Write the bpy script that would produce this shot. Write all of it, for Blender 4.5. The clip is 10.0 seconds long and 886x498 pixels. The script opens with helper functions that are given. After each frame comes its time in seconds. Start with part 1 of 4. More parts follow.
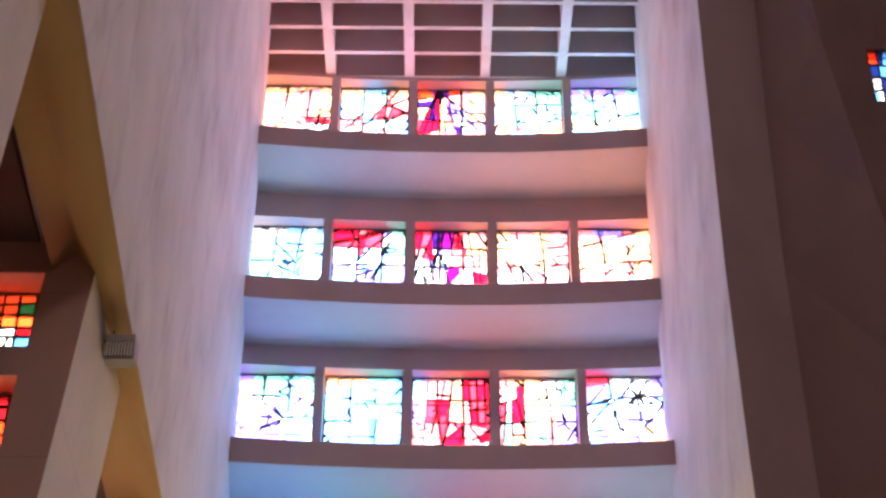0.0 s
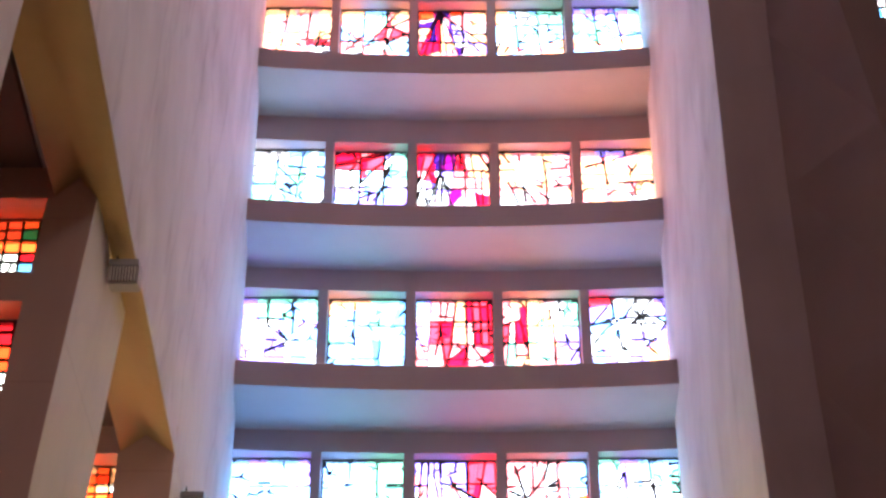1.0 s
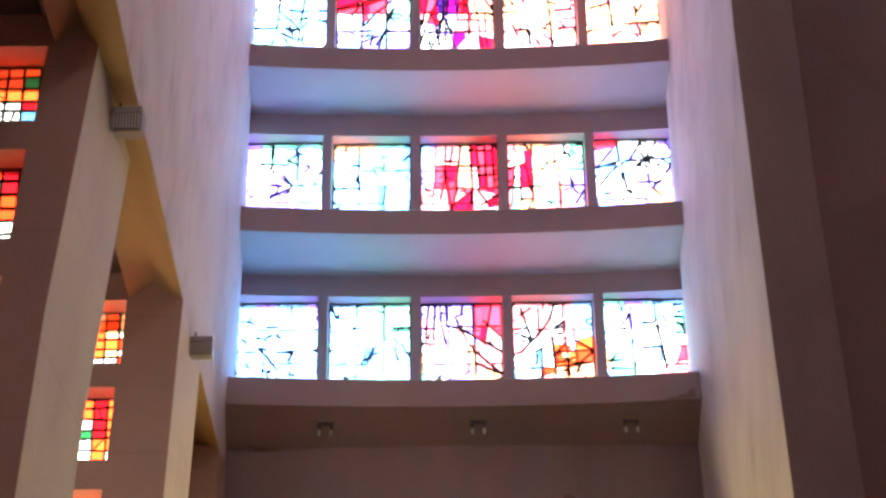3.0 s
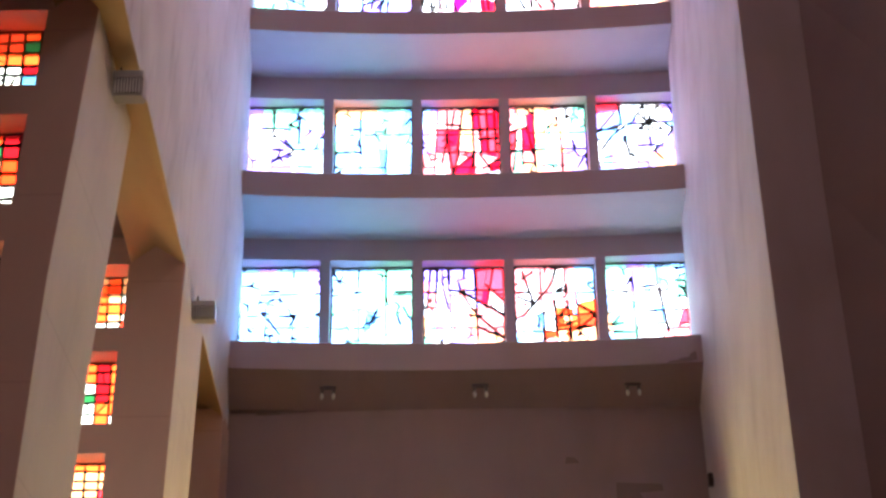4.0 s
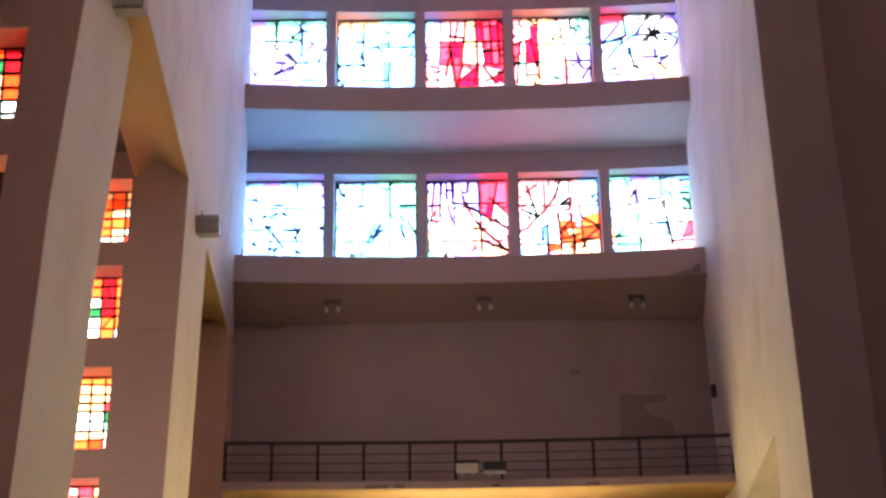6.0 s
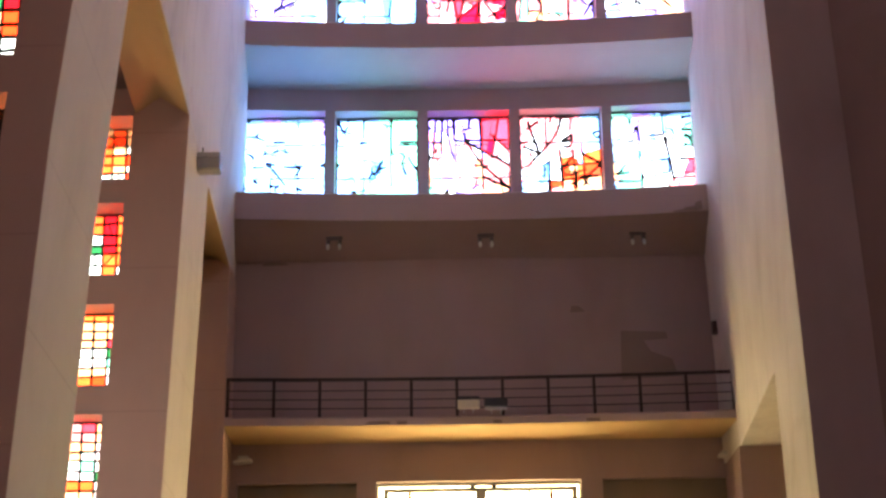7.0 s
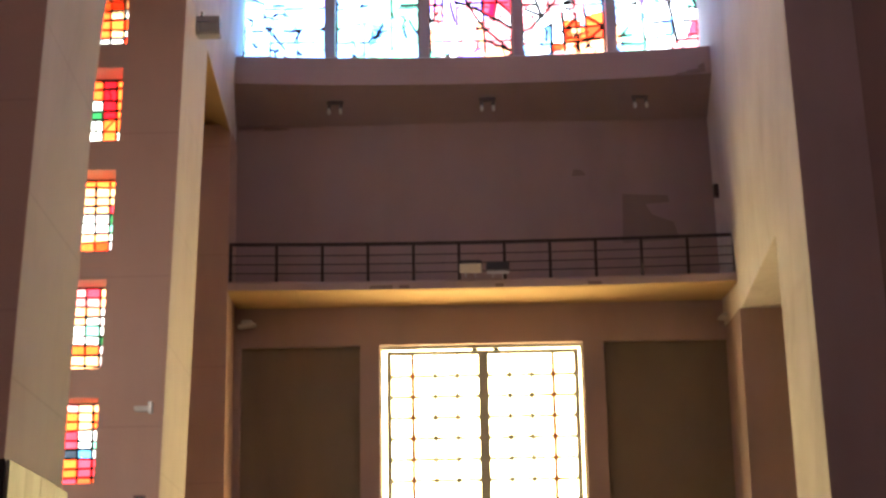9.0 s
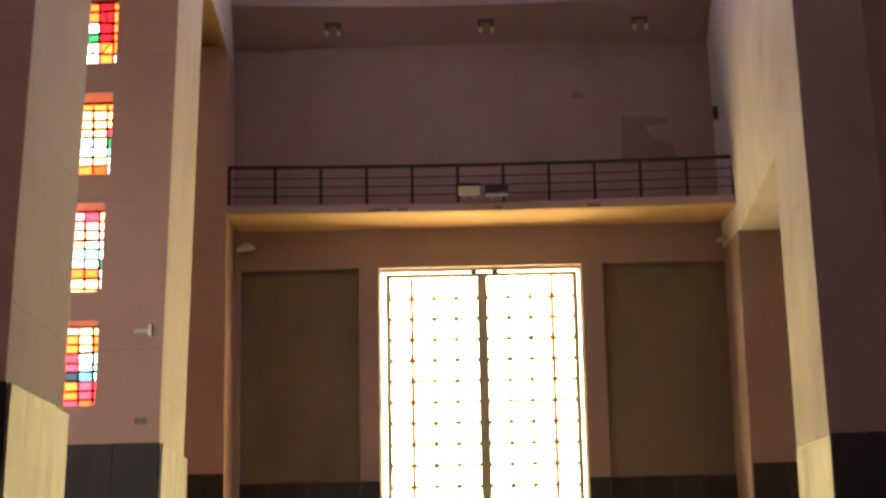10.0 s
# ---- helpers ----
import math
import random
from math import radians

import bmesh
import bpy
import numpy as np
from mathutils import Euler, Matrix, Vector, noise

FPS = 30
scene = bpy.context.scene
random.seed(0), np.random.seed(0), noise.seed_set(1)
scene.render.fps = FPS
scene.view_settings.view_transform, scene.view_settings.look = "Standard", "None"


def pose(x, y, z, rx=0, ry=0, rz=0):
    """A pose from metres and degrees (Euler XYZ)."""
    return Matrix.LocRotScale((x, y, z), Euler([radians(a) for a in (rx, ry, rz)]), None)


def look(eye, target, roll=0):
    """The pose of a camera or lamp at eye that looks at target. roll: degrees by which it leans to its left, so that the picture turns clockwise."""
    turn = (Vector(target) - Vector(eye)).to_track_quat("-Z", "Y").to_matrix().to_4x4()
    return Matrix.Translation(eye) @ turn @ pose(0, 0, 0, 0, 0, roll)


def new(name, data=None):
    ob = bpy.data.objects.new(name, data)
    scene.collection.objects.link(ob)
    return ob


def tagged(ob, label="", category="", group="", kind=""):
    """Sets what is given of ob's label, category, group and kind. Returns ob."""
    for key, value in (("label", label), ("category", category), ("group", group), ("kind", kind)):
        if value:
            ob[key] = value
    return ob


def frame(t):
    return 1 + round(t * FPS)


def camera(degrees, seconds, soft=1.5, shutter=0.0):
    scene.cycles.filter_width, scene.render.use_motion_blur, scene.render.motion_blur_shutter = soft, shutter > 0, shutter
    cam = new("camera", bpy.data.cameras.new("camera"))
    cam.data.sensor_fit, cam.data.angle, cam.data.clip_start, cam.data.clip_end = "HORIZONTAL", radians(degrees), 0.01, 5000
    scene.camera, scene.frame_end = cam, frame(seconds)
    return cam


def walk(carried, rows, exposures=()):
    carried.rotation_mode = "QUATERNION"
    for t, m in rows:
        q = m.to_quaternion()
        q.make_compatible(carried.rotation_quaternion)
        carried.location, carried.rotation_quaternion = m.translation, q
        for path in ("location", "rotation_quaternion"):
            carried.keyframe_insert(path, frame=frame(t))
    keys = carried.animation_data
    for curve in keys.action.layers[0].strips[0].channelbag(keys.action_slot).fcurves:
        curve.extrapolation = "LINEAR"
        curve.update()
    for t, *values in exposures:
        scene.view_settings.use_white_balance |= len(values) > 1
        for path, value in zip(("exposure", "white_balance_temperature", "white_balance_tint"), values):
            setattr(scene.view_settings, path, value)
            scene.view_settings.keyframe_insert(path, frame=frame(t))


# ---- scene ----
cam = camera(31.29, 10.0, soft=2.8)
EYE = Vector((0.0, 0.0, 1.6))
# seconds, degrees up, degrees to the right of the nave's axis, lean
ROWS = [
    (0.0, 34.824, 0.176, 0.357),
    (0.5, 33.539, 0.136, 0.028),
    (1.0, 31.996, 0.077, -0.106),
    (1.5, 30.391, 0.013, -0.281),
    (2.0, 29.012, -0.047, -0.435),
    (2.5, 27.603, -0.113, -0.574),
    (3.0, 26.360, -0.163, -0.584),
    (3.2, 25.850, -0.181, -0.601),
    (4.3, 24.824, -0.283, -0.693),
    (4.5, 24.564, -0.301, -0.710),
    (5.0, 23.849, -0.366, -0.700),
    (5.5, 22.937, -0.410, -0.796),
    (5.7, 22.552, -0.427, -0.796),
    (6.8, 20.071, -0.522, -0.795),
    (7.0, 19.636, -0.539, -0.795),
    (7.5, 18.424, -0.569, -0.964),
    (8.0, 17.312, -0.625, -0.980),
    (8.5, 16.049, -0.677, -0.921),
    (9.0, 14.729, -0.685, -0.998),
    (9.5, 13.275, -0.685, -1.018),
    (10.0, 11.930, -0.690, -1.100),
]


def aim(up, side, lean):
    a, b = radians(up), radians(side)
    way = Vector((math.sin(b) * math.cos(a), math.cos(b) * math.cos(a), math.sin(a)))
    return look(EYE, EYE + way, lean)


walk(cam, [(t, aim(up, side, lean)) for t, up, side, lean in ROWS])

# ---- world and light ----
world = bpy.data.worlds.new("sky")
scene.world = world
world.use_nodes = True
SKY, DOOR, AISLE, TRANSEPT_FILL = 29.0, 22.5, 25.0, 9.0   # radiance of the daylight in the openings; the last is added fill
nt_w = world.node_tree
sky = nt_w.nodes.new("ShaderNodeTexSky")
sky.sky_type, sky.sun_disc, sky.sun_elevation, sky.sun_rotation = "NISHITA", False, radians(48), radians(20)
nt_w.links.new(sky.outputs[0], nt_w.nodes["Background"].inputs[0])
nt_w.nodes["Background"].inputs[1].default_value = 0.1


def daylight(name, x0, x1, y, z0, z1, radiance, colour):
    """The bright sky outside a window: a plain glowing backdrop close behind the glass. Also the added fill in the
    transept bays.
    """
    m = bpy.data.materials.new("sky_or_fill_glow")
    m.use_nodes = True
    n, k = m.node_tree.nodes, m.node_tree.links
    n.remove(n["Principled BSDF"])
    e = n.new("ShaderNodeEmission")
    e.inputs[0].default_value, e.inputs[1].default_value = (*colour, 1), radiance
    k.new(e.outputs[0], n["Material Output"].inputs[0])
    me = bpy.data.meshes.new(name)
    w, h = (x1 - x0) / 2, (z1 - z0) / 2
    me.from_pydata([(-w, 0, -h), (w, 0, -h), (w, 0, h), (-w, 0, h)], [], [(0, 1, 2, 3)])
    me.materials.append(m)
    ob = new(name, me)
    ob.location = ((x0 + x1) / 2, y, (z0 + z1) / 2)
    return tagged(ob, kind="structure")


# heights of the four storeys of windows: ledge top, ledge front's lower edge, underside at the back, window head
STOREYS = ((38.62, 37.72, 37.86, 43.81), (31.98, 31.05, 31.11, 36.76), (25.70, 24.78, 24.73, 30.25), (19.76, 18.85, 18.13, 23.95))
WY = 48.41          # face of the wall that holds the windows, behind the ledges
for top, low, back, head in STOREYS:
    daylight("backdrop", -7.5, 8.4, 50.0, top - 0.2, head + 1.2, SKY, (0.95, 0.91, 1.07))
daylight("backdrop", -2.6, 3.7, 48.6, 0.0, 11.2, DOOR, (1.0, 0.78, 0.38))

# ---- materials ----


def shader(name, rough=0.8, metal=0.0):
    m = bpy.data.materials.new(name)
    m.use_nodes = True
    n = m.node_tree.nodes
    b = n["Principled BSDF"]
    b.inputs["Roughness"].default_value, b.inputs["Metallic"].default_value = rough, metal
    return m, n, m.node_tree.links, b


def plaster(name, base, dark, streak=0.5, turn=0.0, bump=0.25, joint=0.0, scratch=0.0):
    """Painted plaster on concrete: blotches, long run-down streaks, fine grain."""
    m, n, k, b = shader(name, 0.85)
    co = n.new("ShaderNodeTexCoord")
    mp = n.new("ShaderNodeMapping")
    mp.inputs["Scale"].default_value = (0.6, 0.40, 0.13)
    rt = n.new("ShaderNodeMapping")
    rt.inputs["Rotation"].default_value = (radians(turn), 0, 0)
    k.new(co.outputs["Object"], rt.inputs[0])
    wob = n.new("ShaderNodeTexNoise")
    wob.inputs["Scale"].default_value, wob.inputs["Detail"].default_value = 0.5, 3
    k.new(co.outputs["Object"], wob.inputs[0])
    shift = n.new("ShaderNodeMix")
    shift.data_type = "VECTOR"
    shift.blend_type = "MIX"
    shift.inputs[0].default_value = 0.30
    k.new(rt.outputs[0], shift.inputs[4])
    k.new(wob.outputs[1], shift.inputs[5])
    k.new(shift.outputs[1], mp.inputs[0])
    runs, blot, grain = (n.new("ShaderNodeTexNoise") for _ in range(3))
    runs.inputs["Scale"].default_value, runs.inputs["Detail"].default_value, runs.inputs["Roughness"].default_value = 1.3, 5, 0.58
    blot.inputs["Scale"].default_value, blot.inputs["Detail"].default_value = 0.35, 5
    grain.inputs["Scale"].default_value, grain.inputs["Detail"].default_value = 14, 4
    k.new(mp.outputs[0], runs.inputs[0])
    k.new(co.outputs["Object"], blot.inputs[0])
    k.new(co.outputs["Object"], grain.inputs[0])
    r1 = n.new("ShaderNodeMapRange")
    r1.inputs[1].default_value, r1.inputs[2].default_value, r1.inputs[3].default_value, r1.inputs[4].default_value = 0.50, 0.78, 0, streak
    k.new(runs.outputs[0], r1.inputs[0])
    r2 = n.new("ShaderNodeMapRange")
    r2.inputs[1].default_value, r2.inputs[2].default_value, r2.inputs[3].default_value, r2.inputs[4].default_value = 0.42, 0.75, 0, 0.45
    k.new(blot.outputs[0], r2.inputs[0])
    add = n.new("ShaderNodeMath")
    add.use_clamp = True
    k.new(r1.outputs[0], add.inputs[0])
    k.new(r2.outputs[0], add.inputs[1])
    mix = n.new("ShaderNodeMix")
    mix.data_type = "RGBA"
    mix.inputs[6].default_value, mix.inputs[7].default_value = (*base, 1), (*dark, 1)
    total = add

    def more(value):
        nonlocal total
        a = n.new("ShaderNodeMath")
        a.use_clamp = True
        k.new(total.outputs[0], a.inputs[0])
        k.new(value.outputs[0], a.inputs[1])
        total = a
    if scratch:
        # thin run marks where a stretched noise crosses its middle
        fine = n.new("ShaderNodeTexNoise")
        fine.inputs["Scale"].default_value, fine.inputs["Detail"].default_value, fine.inputs["Roughness"].default_value = 1.1, 3, 0.5
        k.new(mp.outputs[0], fine.inputs[0])
        off = n.new("ShaderNodeMath")
        off.operation = "SUBTRACT"
        off.inputs[1].default_value = 0.5
        k.new(fine.outputs[0], off.inputs[0])
        ab = n.new("ShaderNodeMath")
        ab.operation = "ABSOLUTE"
        k.new(off.outputs[0], ab.inputs[0])
        line = n.new("ShaderNodeMapRange")
        line.inputs[1].default_value, line.inputs[2].default_value, line.inputs[3].default_value, line.inputs[4].default_value = 0.0, 0.022, scratch, 0.0
        k.new(ab.outputs[0], line.inputs[0])
        part_of = n.new("ShaderNodeMath")
        part_of.operation = "MULTIPLY"
        k.new(line.outputs[0], part_of.inputs[0])
        k.new(blot.outputs[0], part_of.inputs[1])
        more(part_of)
    if joint:
        # pour joints at even heights
        sep = n.new("ShaderNodeSeparateXYZ")
        k.new(co.outputs["Object"], sep.inputs[0])
        md = n.new("ShaderNodeMath")
        md.operation = "PINGPONG"
        md.inputs[1].default_value = joint / 2
        k.new(sep.outputs[2], md.inputs[0])
        line = n.new("ShaderNodeMapRange")
        line.inputs[1].default_value, line.inputs[2].default_value, line.inputs[3].default_value, line.inputs[4].default_value = 0.0, 0.03, 0.5, 0.0
        k.new(md.outputs[0], line.inputs[0])
        more(line)
    k.new(total.outputs[0], mix.inputs[0])
    k.new(mix.outputs[2], b.inputs["Base Color"])
    bp = n.new("ShaderNodeBump")
    bp.inputs["Strength"].default_value, bp.inputs["Distance"].default_value = bump, 0.02
    k.new(grain.outputs[0], bp.inputs["Height"])
    k.new(bp.outputs[0], b.inputs["Normal"])
    return m


MAUVE = plaster("mauve_brown_plaster", (0.46, 0.35, 0.34), (0.36, 0.265, 0.255), 0.3, 0)
WHITE = plaster("white_plaster", (0.74, 0.69, 0.69), (0.44, 0.385, 0.385), 0.5, 20, scratch=0.5)
PIER = plaster("smooth_pier_plaster", (0.74, 0.67, 0.62), (0.54, 0.47, 0.43), 0.3, 20, scratch=0.22, joint=2.85)
WHITE_R = plaster("white_plaster_east", (0.72, 0.68, 0.67), (0.42, 0.365, 0.36), 0.5, -18, scratch=0.35)
BEIGE = plaster("beige_plaster", (0.56, 0.38, 0.31), (0.42, 0.275, 0.22), 0.35, 0, joint=3.35)
LEDGE = plaster("ledge_plaster", (0.44, 0.41, 0.40), (0.33, 0.30, 0.29), 0.3, 0)
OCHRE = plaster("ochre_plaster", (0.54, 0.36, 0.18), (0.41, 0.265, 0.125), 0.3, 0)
# dim brown: the poor light on aisle ceiling and transept wall is in this colour
SHADY = plaster("shaded_brown_plaster", (0.20, 0.13, 0.11), (0.13, 0.085, 0.07), 0.3, 0)
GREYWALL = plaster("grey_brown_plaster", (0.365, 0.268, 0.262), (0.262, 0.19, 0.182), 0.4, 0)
# brown of the east splay with its shade mixed in
MAROON_SHADE = plaster("shaded_maroon_plaster", (0.25, 0.165, 0.15), (0.18, 0.118, 0.105), 0.3, 0)
NICHE = plaster("dark_fabric_panel", (0.205, 0.165, 0.12), (0.135, 0.108, 0.078), 0.5, 0)
PATCH = plaster("mortar_patch", (0.26, 0.19, 0.17), (0.17, 0.12, 0.11), 0.4, 0)


def stone(name, base, dark, scale, rough, vein=0.5):
    m, n, k, b = shader(name, rough)
    co, info = n.new("ShaderNodeTexCoord"), n.new("ShaderNodeObjectInfo")
    mp = n.new("ShaderNodeMapping")
    mp.inputs["Scale"].default_value = (1, 1, 0.3)
    k.new(co.outputs["Object"], mp.inputs[0])
    k.new(info.outputs["Random"], mp.inputs["Location"])
    t = n.new("ShaderNodeTexNoise")
    t.inputs["Scale"].default_value, t.inputs["Detail"].default_value, t.inputs["Distortion"].default_value = scale, 7, 0.8
    k.new(mp.outputs[0], t.inputs[0])
    r = n.new("ShaderNodeValToRGB")
    r.color_ramp.elements[0].position, r.color_ramp.elements[1].position = 0.35, 0.7
    r.color_ramp.elements[0].color, r.color_ramp.elements[1].color = (*dark, 1), (*base, 1)
    k.new(t.outputs[0], r.inputs[0])
    hsv = n.new("ShaderNodeHueSaturation")
    v = n.new("ShaderNodeMapRange")
    v.inputs[3].default_value, v.inputs[4].default_value = 0.8, 1.15
    k.new(info.outputs["Random"], v.inputs[0])
    k.new(v.outputs[0], hsv.inputs["Value"])
    k.new(r.outputs[0], hsv.inputs["Color"])
    k.new(hsv.outputs[0], b.inputs["Base Color"])
    return m


DARKSTONE = stone("dark_slate", (0.036, 0.029, 0.030), (0.022, 0.017, 0.018), 2.2, 0.6)
PALESTONE = stone("pale_travertine", (0.32, 0.32, 0.235), (0.15, 0.152, 0.115), 1.1, 0.5)
FLOORSTONE = stone("floor_stone", (0.42, 0.36, 0.30), (0.30, 0.25, 0.21), 1.2, 0.35)


def plain(name, col, rough=0.5, metal=0.0, wear=0.25):
    m, n, k, b = shader(name, rough, metal)
    co, t = n.new("ShaderNodeTexCoord"), n.new("ShaderNodeTexNoise")
    t.inputs["Scale"].default_value, t.inputs["Detail"].default_value = 9, 5
    k.new(co.outputs["Object"], t.inputs[0])
    mix = n.new("ShaderNodeMix")
    mix.data_type = "RGBA"
    mix.inputs[6].default_value = (*[c * (1 - wear) for c in col], 1)
    mix.inputs[7].default_value = (*col, 1)
    k.new(t.outputs[0], mix.inputs[0])
    k.new(mix.outputs[2], b.inputs["Base Color"])
    return m


LEAD = plain("lead_came", (0.035, 0.033, 0.035), 0.6, 0.3)
IRON = plain("dark_iron", (0.045, 0.032, 0.028), 0.5, 0.4)
BRASS = plain("aged_bronze_bars", (0.42, 0.24, 0.10), 0.45, 0.6)
REDBRONZE = plain("reddish_bronze_bars", (0.50, 0.13, 0.05), 0.45, 0.4)
DOORSTEEL = plain("grey_green_door_steel", (0.48, 0.48, 0.40), 0.5, 0.1)
CASING = plain("white_casing", (0.72, 0.70, 0.66), 0.4)
CREAM = plain("cream_casing", (0.88, 0.82, 0.62), 0.4)
BLACK = plain("black_casing", (0.03, 0.03, 0.033), 0.4)
ALU = plain("aluminium", (0.6, 0.6, 0.6), 0.35, 0.8)
SHADECASE = plain("shaded_casing", (0.42, 0.40, 0.40), 0.45)
BROWNCASE = plain("brown_black_casing", (0.10, 0.075, 0.07), 0.5)
BULB = plain("frosted_bulb_glass", (0.75, 0.75, 0.72), 0.1)
REDPLATE = plain("dark_red_plastic", (0.2, 0.05, 0.04), 0.4)


def glass(name, col, haze=0.14):
    """Coloured glass; col is what both faces of a pane let through together. Most light goes straight through, some is scattered, with a slight streak in the melt."""
    m = bpy.data.materials.new(name)
    m.use_nodes = True
    n, k = m.node_tree.nodes, m.node_tree.links
    n.remove(n["Principled BSDF"])
    co, t, info = n.new("ShaderNodeTexCoord"), n.new("ShaderNodeTexNoise"), n.new("ShaderNodeObjectInfo")
    t.inputs["Scale"].default_value, t.inputs["Detail"].default_value = 3.0, 4
    k.new(co.outputs["Object"], t.inputs[0])
    add = n.new("ShaderNodeMath")
    k.new(t.outputs[0], add.inputs[0])
    k.new(info.outputs["Random"], add.inputs[1])
    v = n.new("ShaderNodeMapRange")
    v.inputs[1].default_value, v.inputs[2].default_value, v.inputs[3].default_value, v.inputs[4].default_value = 0.3, 1.6, 0.82, 1.08
    k.new(add.outputs[0], v.inputs[0])
    h = n.new("ShaderNodeHueSaturation")
    h.inputs["Color"].default_value = (*[c ** 0.5 for c in col], 1)
    k.new(v.outputs[0], h.inputs["Value"])
    a, b, g, mx, mg = (n.new(s) for s in ("ShaderNodeBsdfTransparent", "ShaderNodeBsdfTranslucent", "ShaderNodeBsdfGlossy", "ShaderNodeMixShader", "ShaderNodeMixShader"))
    g.inputs["Roughness"].default_value = 0.15
    k.new(h.outputs[0], a.inputs[0])
    k.new(h.outputs[0], b.inputs[0])
    mx.inputs[0].default_value, mg.inputs[0].default_value = haze, 0.04
    k.new(a.outputs[0], mx.inputs[1])
    k.new(b.outputs[0], mx.inputs[2])
    k.new(mx.outputs[0], mg.inputs[1])
    k.new(g.outputs[0], mg.inputs[2])
    k.new(mg.outputs[0], n["Material Output"].inputs[0])
    return m


GLASS = {
    "c": glass("clear_glass", (0.35, 0.41, 0.40)), "w": glass("opal_glass", (0.40, 0.32, 0.33)), "b": glass("light_blue_glass", (0.040, 0.16, 0.36)),
    "i": glass("ice_blue_glass", (0.105, 0.27, 0.52)), "j": glass("blush_glass", (0.56, 0.125, 0.125)), "l": glass("lilac_glass", (0.155, 0.115, 0.52)),
    "s": glass("straw_glass", (0.55, 0.24, 0.10)), "n": glass("aqua_glass", (0.095, 0.38, 0.25)),
    "t": glass("turquoise_glass", (0.010, 0.12, 0.15)), "p": glass("pink_glass", (0.70, 0.0022, 0.014)), "q": glass("rose_glass", (0.74, 0.017, 0.030)),
    "m": glass("magenta_glass", (0.090, 0.0016, 0.055)), "v": glass("violet_glass", (0.014, 0.0024, 0.048)), "u": glass("blue_glass", (0.003, 0.006, 0.04)),
    "o": glass("orange_glass", (0.62, 0.020, 0.004)), "y": glass("yellow_glass", (0.66, 0.050, 0.009)), "r": glass("red_glass", (0.22, 0.0026, 0.005)),
    "g": glass("green_glass", (0.007, 0.060, 0.018)), "k": glass("smoky_glass", (0.010, 0.014, 0.02)), "a": glass("amber_glass", (0.55, 0.030, 0.009)),
}
FROST = glass("frosted_door_glass", (0.95, 0.93, 0.86), 0.35)

# ---- building helpers ----


def mesh_of(name, bm, material):
    bmesh.ops.recalc_face_normals(bm, faces=bm.faces)
    me = bpy.data.meshes.new(name)
    bm.to_mesh(me)
    bm.free()
    me.materials.append(material)
    return me


def part(name, bm, material, parent=None, label=""):
    ob = new(name, mesh_of(name, bm, material))
    if parent:
        ob.parent = parent
    if label:
        ob["label"] = label
    return ob


def structure(name, bm, material, label=""):
    return tagged(part(name, bm, material), label, "", "", "structure")


def base_of(name, place, label, category, group=""):
    ob = new(name)
    ob.location = place
    return tagged(ob, label, category, group)


def add_box(bm, x0, x1, y0, y1, z0, z1, bevel=0.0):
    v = [bm.verts.new(c) for c in ((x0, y0, z0), (x1, y0, z0), (x1, y1, z0), (x0, y1, z0), (x0, y0, z1), (x1, y0, z1), (x1, y1, z1), (x0, y1, z1))]
    f = [bm.faces.new([v[i] for i in q]) for q in ((0, 3, 2, 1), (4, 5, 6, 7), (0, 1, 5, 4), (1, 2, 6, 5), (2, 3, 7, 6), (3, 0, 4, 7))]
    if bevel:
        bmesh.ops.bevel(bm, geom=list({e for q in f for e in q.edges}), offset=bevel, segments=2, affect="EDGES")
    return v


def boxed(*a, bevel=0.0):
    bm = bmesh.new()
    add_box(bm, *a, bevel=bevel)
    return bm


def add_prism(bm, pts, z0, z1):
    """An upright prism on a plan of points."""
    lo = [bm.verts.new((x, y, z0)) for x, y in pts]
    hi = [bm.verts.new((x, y, z1)) for x, y in pts]
    bm.faces.new(lo), bm.faces.new(hi)
    for i in range(len(pts)):
        j = (i + 1) % len(pts)
        bm.faces.new((lo[i], lo[j], hi[j], hi[i]))


def add_sweep(bm, rows):
    """A solid through cross-sections, each a list of points."""
    vs = [[bm.verts.new(p) for p in r] for r in rows]
    m = len(vs[0])
    for a, b in zip(vs, vs[1:]):
        for i in range(m):
            j = (i + 1) % m
            bm.faces.new((a[i], a[j], b[j], b[i]))
    bm.faces.new(vs[0]), bm.faces.new(list(reversed(vs[-1])))


def add_rod(bm, a, b, r, sides=8):
    a, b = Vector(a), Vector(b)
    q = (b - a).to_track_quat("Z", "Y")
    ring = [q @ Vector((r * math.cos(2 * math.pi * i / sides), r * math.sin(2 * math.pi * i / sides), 0)) for i in range(sides)]
    add_sweep(bm, [[a + c for c in ring], [b + c for c in ring]])


# ---- the plan ----
CX = 0.47           # middle of the end wall
SOFFIT = 17.2       # underside of the beams along the nave


def left_x(y):
    return float(np.interp(y, (-14, 16.3, 24, 34, 45, 47.6, 48.6), (-2.95, -5.10, -5.65, -6.25, -6.85, -7.08, -7.224)))


def groove(y):
    """The V-shaped groove in the beam's underside: its near lip, its ridge and its far lip."""
    lip = min(-6.076 - 0.017 * (y - 23.27), left_x(y) - 0.03)
    ridge = min(-6.44 - 0.049 * (y - 23.27), lip - 0.3)
    return lip, ridge, min(-6.83 - 0.065 * (y - 23.27), ridge - 0.35)


def sag(x, depth):
    """How far the curved end wall goes back from its chord at x."""
    return depth * (1 - ((x - CX) / 7.5) ** 2)


floor_bm = bmesh.new()
add_box(floor_bm, -15, 19, -14, 52, -0.3, -0.02)
